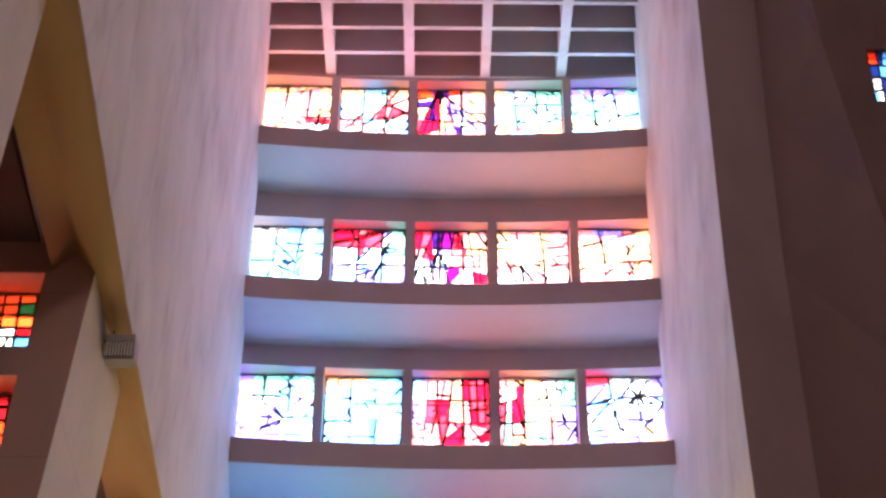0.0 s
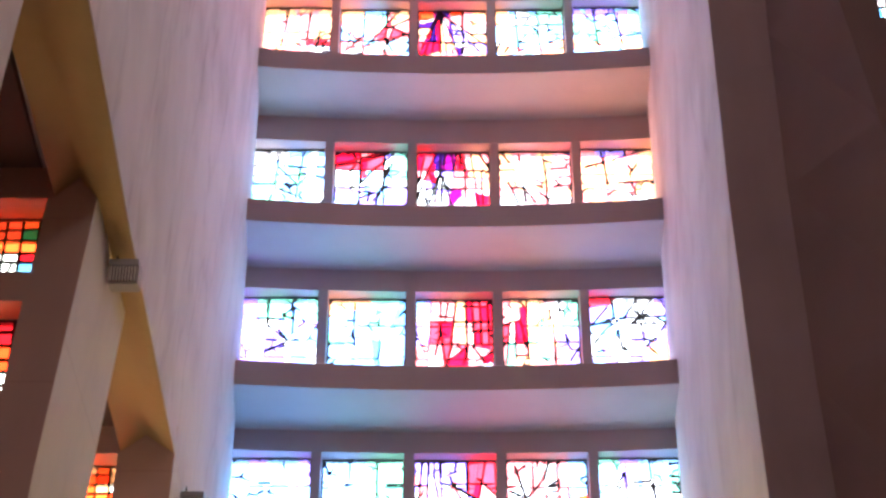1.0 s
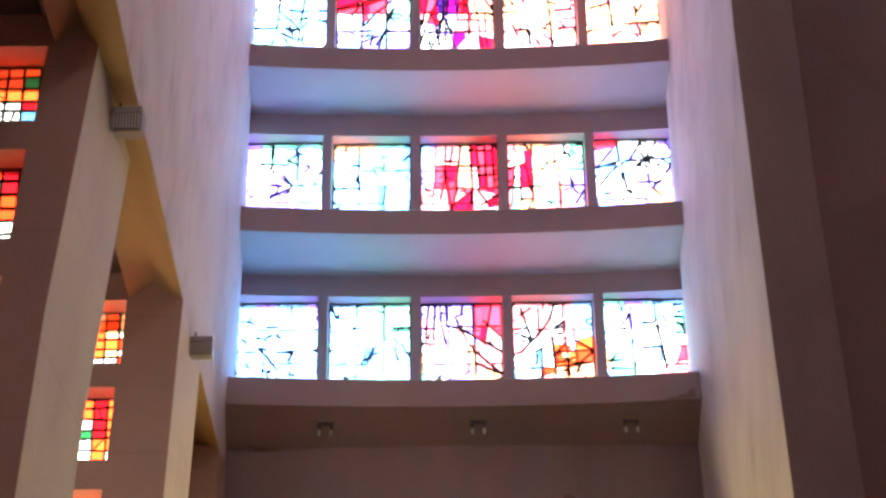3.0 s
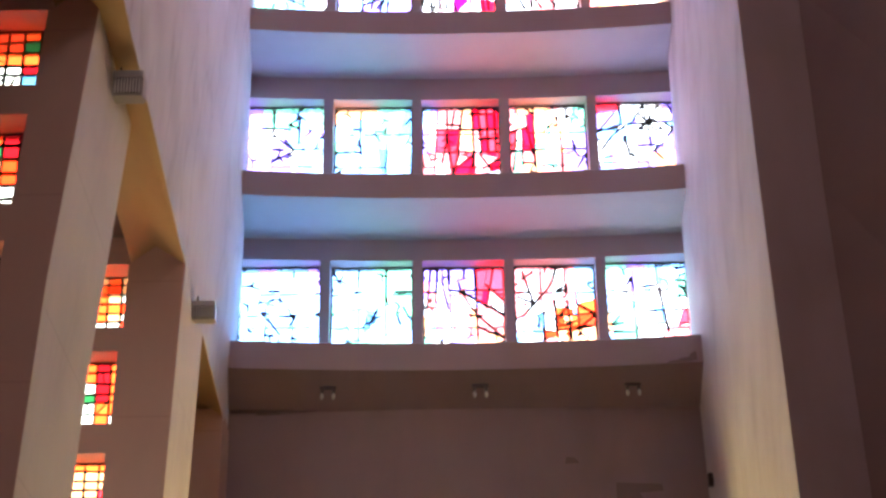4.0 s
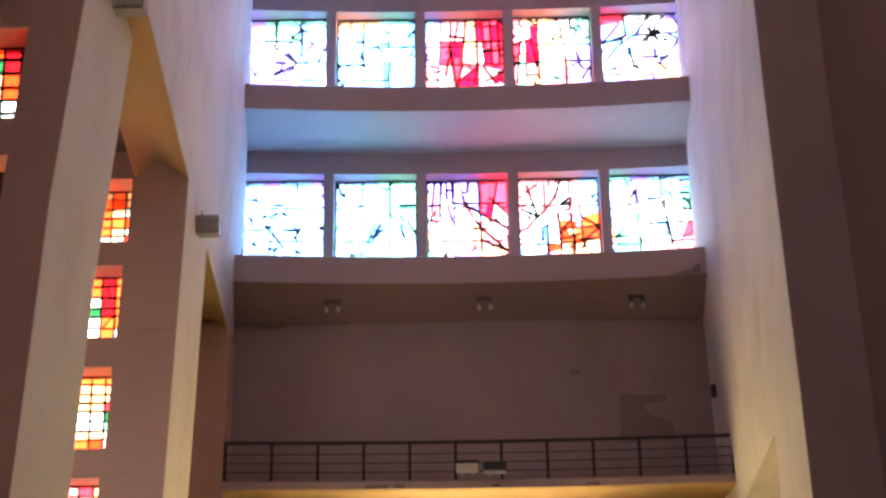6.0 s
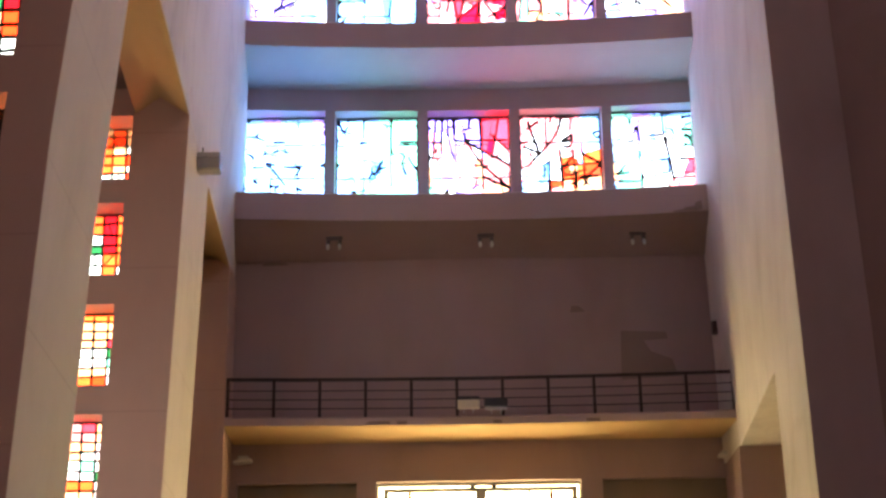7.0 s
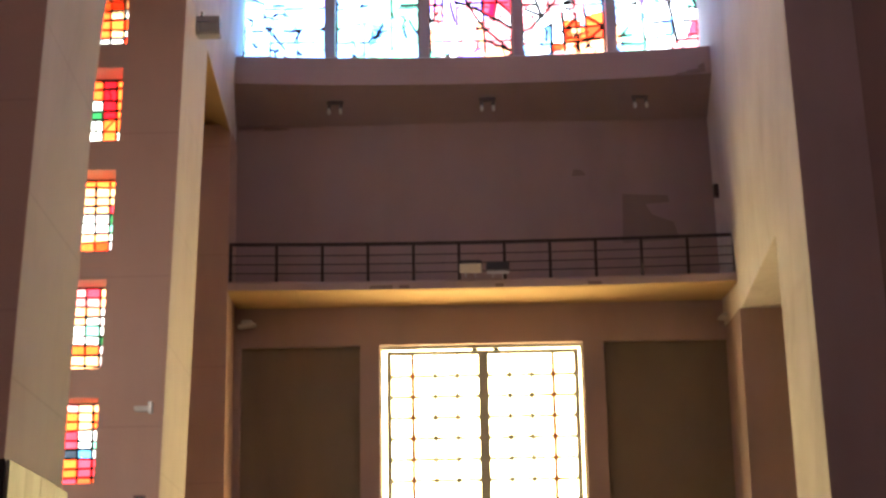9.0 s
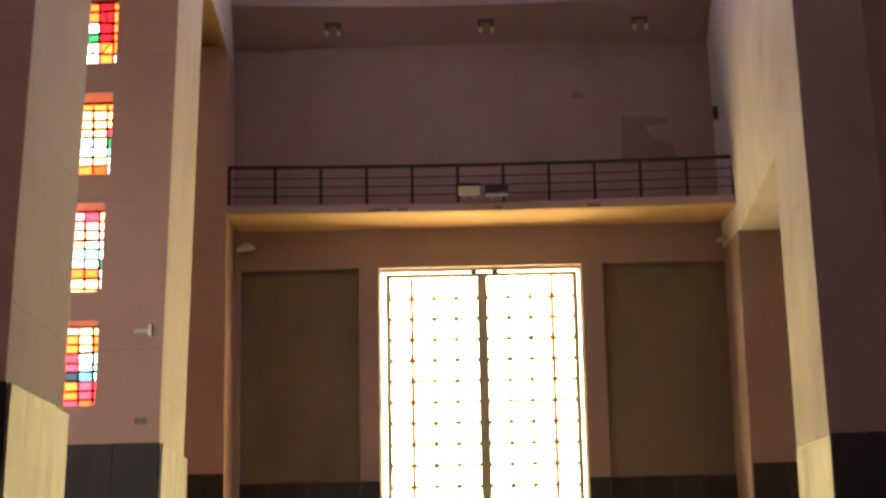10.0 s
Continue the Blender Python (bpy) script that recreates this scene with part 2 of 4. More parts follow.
floor = structure("floor", floor_bm, FLOORSTONE)

# left nave wall over the beam, leaning in a little towards the far end
bm = bmesh.new()
ys = [-14, 10, 16.3, 20, 24, 29, 34, 39.0, 45.0, 47.6, 48.6]


def lean(y):
    return 0.22 * max(0.0, min(1.0, (y - 33) / 12))


add_sweep(bm, [[(left_x(y), y, SOFFIT), (left_x(y) + lean(y), y, 23), (left_x(y) + lean(y), y, 45.9), (left_x(y) - 1.6, y, 45.9), (left_x(y) - 1.6, y, SOFFIT + 0.8), (left_x(y) - 0.02, y, SOFFIT + 0.8), (left_x(y) - 0.02, y, SOFFIT)] for y in ys])
wall_left = structure("wall_west", bm, WHITE)
bm = bmesh.new()
add_sweep(bm, [[(left_x(y) - 0.022, y, SOFFIT - 0.004), (groove(y)[0], y, SOFFIT - 0.002), (groove(y)[1], y, SOFFIT + 0.46), (groove(y)[2], y, SOFFIT + 0.04), (groove(y)[2], y, SOFFIT + 0.796), (left_x(y) - 0.022, y, SOFFIT + 0.796)] for y in ys[1:-1]])
soffit = structure("beam_soffit", bm, OCHRE)
for f in soffit.data.polygons:
    f.use_smooth = f.normal.z < -0.3
bm = bmesh.new()
add_prism(bm, ((-15, -14), (left_x(-14) - 1.2, -14), (groove(10)[2] - 0.01, 10), (groove(47.6)[2] - 0.01, 47.6), (-15, 47.6)), 17.9, 18.3)
# the aisle ceiling gets little light, so its plaster is darkened
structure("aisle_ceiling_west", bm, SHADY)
structure("aisle_wall_west", boxed(-15.4, -15, -14, 52, 0, 18.3), BEIGE)

# window rows in the fins: right edge, foot, head
FIN_ROWS = ((-7.58, 15.60, 17.2), (-7.68, 13.25, 15.0), (-7.76, 10.65, 12.55), (-7.88, 8.00, 10.0), (-7.95, 5.50, 7.35))


BATTER = ((0, 3.4, 5.4, 10.7, 17.2), (0, 0.19, 0.30, 0.40, 0.46))   # the near pier leans more towards its top


def shear(bm, kx, ky, curved=False):
    for v in bm.verts:
        d = SOFFIT - v.co.z
        v.co.x -= float(np.interp(d, *BATTER)) if curved else kx * d
        v.co.y -= ky * d


def fin(y0, y1, face0, face1, kx, ky, shift, number, wide=0.72):
    """A battered pier whose nave face is white, with a wall beside it that holds a tier of small windows."""
    pier_back = -7.2 + shift
    curved = number == 2
    heights = [-0.02, 6.5, 11.8, 13.8, SOFFIT] if curved else [-0.02]
    heights.append(SOFFIT + 0.25)
    bm = bmesh.new()
    add_sweep(bm, [[(face0, y0 + 0.01, z), (face1, y1, z), (pier_back, y1, z), (pier_back, y0 + 0.01, z)] for z in heights])
    shear(bm, kx, ky, curved)
    pier = structure("pier_west_%d" % number, bm, PIER)
    bm = bmesh.new()
    # brown front skin and the wall with its openings
    heights[-1] = SOFFIT + 0.7
    add_sweep(bm, [[(face0 - 0.004, y0 - 0.017, z), (face0 - 0.004, y0 + 0.006, z), (pier_back, y0 + 0.006, z), (pier_back, y0 - 0.017, z)] for z in heights])
    shear(bm, kx, ky, curved)
    skin = bm
    bm = bmesh.new()
    z = -0.02
    for right, foot, head in sorted(FIN_ROWS, key=lambda r: r[1]):
        right = right + kx * (SOFFIT - head) + shift
        left = right - wide
        add_box(bm, -15, pier_back, y0 - 0.012, y0 + 0.9, z, foot)
        add_box(bm, -15, left, y0 - 0.012, y0 + 0.9, foot, head)
        if right < pier_back:
            add_box(bm, right, pier_back, y0 - 0.012, y0 + 0.9, foot, head)
        z = head
    add_box(bm, -15, pier_back, y0 - 0.012, y0 + 0.9, z, SOFFIT + 0.7)
    shear(bm, kx, ky)
    me = bpy.data.meshes.new("skin")
    skin.to_mesh(me)
    skin.free()
    bm.from_mesh(me)
    bpy.data.meshes.remove(me)
    wall = structure("fin_wall_west_%d" % number, bm, BEIGE)
    # outer skin behind the windows
    bm = bmesh.new()
    add_box(bm, -15, pier_back, y0 + 2.0, y0 + 2.2, 0, SOFFIT + 0.7)
    shear(bm, kx, ky)
    structure("outer_wall_west_%d" % number, bm, BEIGE)
    return pier, wall


fin(12.1, 16.4, -5.30, -5.58, 0.03, 0.07, 1.3, 1)
near_fin = fin(23.27, 27.6, -6.08, -6.35, 0.034, 0.084, 0.62, 2, 1.1)
far_fin = fin(34.0, 38.4, left_x(34.0) - 0.004, left_x(38.4) - 0.004, 0.0275, 0.0, 0.0, 3, 1.2)
for y, sh in ((23.27, 0.62), (34.0, 0.0)):
    daylight("backdrop", -9.6 + sh, -7.25 + (-0.2 if sh else 0.0), y + (1.75 if y > 30 else 1.35), 5.2, 17.1, AISLE, (1.0, 0.95, 0.86))
# last pier beside the end wall
bm = bmesh.new()
add_prism(bm, ((-6.87, 45.0), (-7.0, 47.6), (-15, 47.6), (-15, 45.0)), -0.02, SOFFIT + 0.25)
end_west = structure("end_pier_west", bm, BEIGE)

# right wall: a deep pier, an opening beyond it, and the wall above, all in one battered face
EAST = ((33.0, 7.60, 7.42, 7.28, 7.22, 7.45), (36.7, 7.66, 7.54, 7.38, 7.30, 7.45), (45.0, 8.12, 8.08, 7.70, 7.60, 7.57), (47.6, 8.0, 7.95, 7.80, 7.77, 7.77), (48.6, 8.17, 8.12, 7.96, 7.93, 7.93))
bm = bmesh.new()
add_sweep(bm, [[(a, y, -0.02), (b, y, 11.45), (16, y, 11.45), (16, y, -0.02)] for y, a, b, c, d, e in EAST[:2]])
pier_east = structure("pier_east", bm, WHITE_R)
bm = bmesh.new()
add_sweep(bm, [[(b, y, 11.45), (c, y, 18.5), (d, y, 24), (e, y, 45.9), (9.2, y, 45.9), (9.2, y, 11.45)] for y, a, b, c, d, e in EAST])
structure("wall_east", bm, WHITE_R)
structure("aisle_ceiling_east", boxed(9.2, 16, 36.7, 47.6, 11.45, 11.8), BEIGE)
end_east = structure("end_pier_east", boxed(8.02, 16, 44.9, 47.6, -0.02, 11.45), GREYWALL)
structure("aisle_wall_east", boxed(13, 13.4, 36.7, 47.6, -0.02, 11.45), BEIGE)
# brown front of the east pier, then a deep splay, then the dark transept wall; each plaster is darkened for its shade
SPLAY = ((-0.02, 7.604, 9.15, 13.4), (11.45, 7.424, 8.95, 12.2), (18.5, 7.284, 8.76, 11.2), (24.0, 7.224, 8.72, 10.35), (29.0, 7.274, 8.80, 9.70), (36.0, 7.344, 9.05, 9.35), (45.9, 7.454, 9.30, 9.55))
bm = bmesh.new()
add_sweep(bm, [[(a, 32.96, z), (a, 33.0, z), (b, 33.0, z), (b, 32.96, z)] for z, a, b, c in SPLAY])
front_east = structure("pier_front_east", bm, GREYWALL)
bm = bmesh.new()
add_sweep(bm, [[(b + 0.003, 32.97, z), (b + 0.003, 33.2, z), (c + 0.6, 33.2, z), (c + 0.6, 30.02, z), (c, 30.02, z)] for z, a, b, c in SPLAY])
structure("pier_splay_east", bm, MAROON_SHADE)
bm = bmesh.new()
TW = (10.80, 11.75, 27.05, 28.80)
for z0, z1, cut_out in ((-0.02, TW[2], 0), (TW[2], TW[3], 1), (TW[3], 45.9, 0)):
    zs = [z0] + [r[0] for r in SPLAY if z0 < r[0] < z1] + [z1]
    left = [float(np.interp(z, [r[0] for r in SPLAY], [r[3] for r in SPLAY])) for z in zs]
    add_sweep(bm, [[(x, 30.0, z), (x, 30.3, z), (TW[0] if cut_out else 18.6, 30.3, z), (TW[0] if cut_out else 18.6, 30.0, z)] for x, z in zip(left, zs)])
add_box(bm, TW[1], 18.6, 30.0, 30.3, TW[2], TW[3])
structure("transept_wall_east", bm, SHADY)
# transept and far sides, unseen, which close the place round the camera; the three window bays are made up to let fill
# light in
bm = bmesh.new()
z = 0.0
BAYS = ((-11.0, -7.6), (-4.0, -0.6), (3.0, 6.4))
add_box(bm, 18.6, 19, -14, 33.2, 0, 31)
add_box(bm, 18.6, 19, -14, 33.2, 43.5, 45.9)
for y0, y1 in ((-14, -11.0), (-7.6, -4.0), (-0.6, 3.0), (6.4, 33.2)):
    add_box(bm, 18.6, 19, y0, y1, 31, 43.5)
structure("wall_transept", bm, WHITE)
# glow in the made-up bays: unseen fill for the west piers and brown fronts
for k, (y0, y1) in enumerate(BAYS):
    d = daylight("backdrop", -1.7, 1.7, 0, 0, 12.5, TRANSEPT_FILL, (1.0, 0.80, 0.80))
    d.matrix_world = Matrix.Translation((19.3, (y0 + y1) / 2, 37.25)) @ pose(0, 0, 0, 0, 0, 90)
    structure("outer_transept_%d" % (k + 1), boxed(19.5, 19.7, y0 - 0.6, y1 + 0.6, 30, 45.9), BEIGE)
    bm = bmesh.new()
    for i in range(7):
        add_box(bm, 18.75, 18.8, y0, y1, 31 + i * 2 - 0.04, 31 + i * 2 + 0.04)
    add_box(bm, 18.74, 18.81, (y0 + y1) / 2 - 0.04, (y0 + y1) / 2 + 0.04, 31, 43.5)
    structure("window_transept_%d" % (k + 1), bm, IRON)
# unseen south wall, white so that it throws light back up the nave
structure("wall_south", boxed(-15.4, 19, -14.4, -14, 0, 45.9), WHITE)

# end wall: door opening between two shallow recesses
EW = 47.3
bm = bmesh.new()
add_box(bm, -7.2, -3.15, EW + 0.25, EW + 0.7, -0.02, 11.05)
add_box(bm, 4.27, 8.6, EW + 0.25, EW + 0.7, -0.02, 11.05)
structure("recess_panel", bm, NICHE)
bm = bmesh.new()
for x0, x1 in ((-7.2, -6.78), (-3.15, -2.55), (3.63, 4.27), (8.1, 8.6)):
    add_box(bm, x0, x1, EW, EW + 0.7, -0.02, 11.05)
add_box(bm, -7.2, 8.6, EW, EW + 0.7, 11.05, 12.4)
wall_north = structure("wall_north", bm, GREYWALL)
structure("wall_north_upper", boxed(-7.2, 8.6, EW, EW + 0.7, 12.4, 18.5), GREYWALL)

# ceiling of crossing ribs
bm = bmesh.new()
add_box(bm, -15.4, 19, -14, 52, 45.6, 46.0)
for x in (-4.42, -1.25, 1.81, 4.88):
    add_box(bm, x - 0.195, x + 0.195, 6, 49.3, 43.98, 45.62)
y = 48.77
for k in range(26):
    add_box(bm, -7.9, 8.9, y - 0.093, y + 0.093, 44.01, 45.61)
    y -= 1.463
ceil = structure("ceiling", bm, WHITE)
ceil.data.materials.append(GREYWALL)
# shade of the slab and of rib faces turned from the windows, as browner plaster
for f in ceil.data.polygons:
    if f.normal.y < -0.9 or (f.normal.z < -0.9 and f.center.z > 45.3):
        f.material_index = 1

# ---- ledges, heads and mullions of the window storeys ----
MULLIONS = (-4.20, -1.09, 2.01, 5.09)
XS = [-7.3 + 15.6 * i / 24 for i in range(25)]


def storey(top, low, back, head, below):
    bm = bmesh.new()
    rear = (lambda x: WY + sag(x, 0.36)) if below else (lambda x: 47.0 + sag(x, 0.35))
    add_sweep(bm, [[(x, 45.2 + sag(x, 0.5), low), (x, 45.2 + sag(x, 0.5) - 0.01, top - 0.05), (x, 45.25 + sag(x, 0.5), top), (x, 49.6, top), (x, 49.6, back), (x, rear(x), back)] for x in XS])
    ledge = structure("window_ledge", bm, LEDGE)
    ledge.data.materials.append(MAUVE)
    # ledge fronts face the nave and lie dim: that shade is put in as mauve
    for f in ledge.data.polygons:
        if f.normal.y < -0.8:
            f.material_index = 1
    bm = bmesh.new()
    if below:
        add_sweep(bm, [[(x, WY - 0.02 + sag(x, 0.36), below), (x, WY - 0.02 + sag(x, 0.36), back + 0.01), (x, 49.6, back + 0.01), (x, 49.6, below)] for x in XS])
        structure("window_head", bm, MAUVE)
    for x in MULLIONS:
        y = WY - 0.01 + sag(x, 0.36)
        structure("mullion", boxed(x - 0.165, x + 0.165, y, 49.6, top - 0.01, head + 0.02), MAUVE)


# thin sheet added under the lowest ledge, in darker plaster for its dim underside
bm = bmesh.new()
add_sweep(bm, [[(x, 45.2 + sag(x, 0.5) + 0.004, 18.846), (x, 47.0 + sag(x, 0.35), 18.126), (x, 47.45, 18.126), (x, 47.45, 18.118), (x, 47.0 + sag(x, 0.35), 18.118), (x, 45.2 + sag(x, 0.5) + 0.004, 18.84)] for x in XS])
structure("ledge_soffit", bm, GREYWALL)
for i, (top, low, back, head) in enumerate(STOREYS):
    storey(top, low, back, head, STOREYS[i + 1][3] if i < 3 else 0)
bm = bmesh.new()
add_sweep(bm, [[(x, WY - 0.02 + sag(x, 0.36), 43.81), (x, WY - 0.02 + sag(x, 0.36), 43.98), (x, 49.6, 43.98), (x, 49.6, 43.81)] for x in XS])
structure("window_head", bm, MAUVE)
structure("outer_wall_north", boxed(-7.9, 9.1, 50.2, 50.5, 11.3, 45.9), BEIGE)
structure("jamb_west", boxed(-7.9, -7.16, 48.55, 50.2, 11.3, 45.9), WHITE)
structure("jamb_east", boxed(8.09, 9.1, 48.55, 50.2, 11.3, 45.9), WHITE_R)

# ---- stained glass ----


def cut(poly, a, b):
    """Split a convex polygon along the line a-b; None where it does not cross."""
    (ax, ay), (bx, by) = a, b
    side = [(bx - ax) * (y - ay) - (by - ay) * (x - ax) for x, y in poly]
    if max(side) < 1e-4 or min(side) > -1e-4:
        return None
    one, two, cross = [], [], []
    for i in range(len(poly)):
        p, q, s, t = poly[i], poly[(i + 1) % len(poly)], side[i], side[(i + 1) % len(poly)]
        (one if s >= 0 else two).append(p)
        if (s >= 0) != (t >= 0):
            f = s / (s - t)
            c = (p[0] + f * (q[0] - p[0]), p[1] + f * (q[1] - p[1]))
            one.append(c), two.append(c), cross.append(c)
    if len(cross) != 2:
        return None
    return one, two, cross


def area(poly):
    return abs(sum(poly[i][0] * poly[i - 1][1] - poly[i - 1][0] * poly[i][1] for i in range(len(poly)))) / 2


def pieces_of(lines, rng, extra, least, thin):
    """Convex pieces of the unit square, cut by given strokes and then by chance; also the cuts."""
    polys, cuts = [[(0, 0), (1, 0), (1, 1), (0, 1)]], []
    for stroke in lines:
        a, b = stroke[:2], stroke[2:]
        lx, ly = b[0] - a[0], b[1] - a[1]
        n2 = lx * lx + ly * ly
        out = []
        for p in polys:
            r = cut(p, a, b)
            if r:
                f = sorted(((c[0] - a[0]) * lx + (c[1] - a[1]) * ly) / n2 for c in r[2])
                inside = min(f[1], 1) - max(f[0], 0)
                if inside > 0.35 * (f[1] - f[0]) and min(area(r[0]), area(r[1])) > least * 0.4:
                    out += r[:2]
                    cuts.append((r[2], thin))
                    continue
            out.append(p)
        polys = out
    for _ in range(extra):
        big = max(range(len(polys)), key=lambda i: area(polys[i]) * rng.uniform(0.5, 1))
        p = polys[big]
        mx, my = sum(c[0] for c in p) / len(p), sum(c[1] for c in p) / len(p)
        w, h = max(c[0] for c in p) - min(c[0] for c in p), max(c[1] for c in p) - min(c[1] for c in p)
        ang = (0 if h > w else math.pi / 2) + rng.gauss(0, 0.75)
        r = cut(p, (mx, my), (mx + math.cos(ang), my + math.sin(ang)))
        if r and min(area(r[0]), area(r[1])) > least:
            polys[big:big + 1] = r[:2]
            cuts.append((r[2], rng.uniform(0.6, 1.1) * thin))
    return polys, cuts


def inset(poly, d, sx, sy):
    mx, my = sum(c[0] for c in poly) / len(poly) * sx, sum(c[1] for c in poly) / len(poly) * sy
    out = []
    for x, y in poly:
        v = Vector((mx - x * sx, my - y * sy))
        v = v.normalized() * min(d, v.length * 0.4) if v.length else v
        out.append((x * sx + v.x, y * sy + v.y))
    return out


def glazing(name, label, group, x0, x1, y, z0, z1, lines, tint, extra, seed, width=0.072, least=0.0028, tilt=0.0, knots=0.5, nubs=0, thin=0.15, bed=(), bars=()):
    """A leaded window: dark cames as the frame, each piece of glass a part of its own. tint(u, v, rng) names a glass."""
    rng = random.Random(seed)
    w, h = x1 - x0, z1 - z0
    polys, cuts = pieces_of([*lines, *[tuple(c + (rng.uniform(-0.05, 0.05) if 0 < c < 1 else 0) for c in b) for b in bed]], rng, extra, least, thin)
    for stroke in lines:
        p, q = Vector(stroke[:2]), Vector(stroke[2:])
        if rng.random() < 0.5:
            # strokes are broken in places
            p, q = p.lerp(q, rng.uniform(0, 0.12)), q.lerp(p, rng.uniform(0, 0.12))
        p, q = (Vector((min(1, max(0, c.x)), min(1, max(0, c.y)))) for c in (p, q))
        if (q - p).length > 0.05:
            cuts.append(((p, q), 1.0))
    for bar in bars:
        # straight armature bars, eaten away by the glare in places
        p, q = Vector(bar[:2]), Vector(bar[2:])
        at = 0.0
        while at < 1:
            to = min(1, at + rng.uniform(0.06, 0.2))
            if rng.random() < 0.7:
                cuts.append(((p.lerp(q, at), p.lerp(q, to)), rng.uniform(0.35, 0.65)))
            at = to
    bm = bmesh.new()
    for a, b, c, d in ((0, w, 0, 0.06), (0, w, h - 0.06, h), (0, 0.06, 0.06, h - 0.06), (w - 0.06, w, 0.06, h - 0.06)):
        add_box(bm, a, b, -0.05, 0.05, c, d)
    for (p, q), t in cuts:
        a, b = Vector((p[0] * w, 0, p[1] * h)), Vector((q[0] * w, 0, q[1] * h))
        n = Vector((-(b - a).z, 0, (b - a).x)).normalized()
        r0, r1 = (width * t * rng.uniform(0.34, 0.62) for _ in range(2))
        o = Vector((0, 0.025, 0))
        add_sweep(bm, [[a + n * r0 - o, a - n * r0 - o, a - n * r0 + o, a + n * r0 + o], [b + n * r1 - o, b - n * r1 - o, b - n * r1 + o, b + n * r1 + o]])
        if t == 1.0 and rng.random() < knots:
            k, s = rng.choice((a, b)), width * rng.uniform(0.5, 0.9)
            ring = [Vector((s * rng.uniform(0.6, 1.3) * math.cos(i), 0, s * rng.uniform(0.6, 1.6) * math.sin(i))) for i in (0, 1.05, 2.1, 3.14, 4.2, 5.2)]
            o = Vector((0, 0.03, 0))
            add_sweep(bm, [[k + c - o for c in ring], [k + c + o for c in ring]])
    for _ in range(nubs // 3):
        # small star-shaped lumps where joints meet
        c = Vector((rng.uniform(0.05, 0.95) * w, 0, rng.uniform(0.3, 0.97) * h))
        turn = rng.uniform(0, math.tau)
        for i in range(rng.choice((2, 3, 3))):
            turn += rng.uniform(1.3, 2.6)
            d = Vector((math.cos(turn), 0, math.sin(turn)))
            n, o, r = Vector((-d.z, 0, d.x)), Vector((0, 0.028, 0)), rng.uniform(0.028, 0.042)
            e = c + d * rng.uniform(0.14, 0.34)
            add_sweep(bm, [[c + n * r - o, c - n * r - o, c - n * r + o, c + n * r + o], [e + n * r * 0.5 - o, e - n * r * 0.5 - o, e - n * r * 0.5 + o, e + n * r * 0.5 + o]])
    for _ in range(nubs):
        # the mortar bed eats into the glass along the edge in small uneven lumps
        side, f = rng.randrange(4), rng.uniform(0.02, 0.98)
        s, d = rng.uniform(0.03, 0.10), rng.uniform(0.05, 0.13)
        at = lambda a, b: Vector(((a, 0, b), (a, 0, h - b), (b, 0, a), (w - b, 0, a))[side])
        c = f * (w if side < 2 else h)
        pts = [at(c - s, 0.05), at(c + s, 0.05), at(c + s * rng.uniform(-0.4, 0.4), 0.05 + d)]
        o = Vector((0, 0.03, 0))
        add_sweep(bm, [[p - o for p in pts], [p + o for p in pts]])
    win = part(name, bm, LEAD)
    tagged(win, label, "window", group)
    win.matrix_world = pose(x0, y, z0, 0, 0, tilt)
    for p in polys:
        u, v = sum(c[0] for c in p) / len(p), sum(c[1] for c in p) / len(p)
        q = inset(p, 0.004, w, h)
        bm = bmesh.new()
        f = [bm.verts.new((a, -0.008, b)) for a, b in q]
        g = [bm.verts.new((a, 0.008, b)) for a, b in q]
        bm.faces.new(f), bm.faces.new(list(reversed(g)))
        for i in range(len(q)):
            j = (i + 1) % len(q)
            bm.faces.new((f[i], f[j], g[j], g[i]))
        ob = part("glass_piece", bm, GLASS[tint(u, v, rng)], win)
        ob.visible_shadow = True
    return win


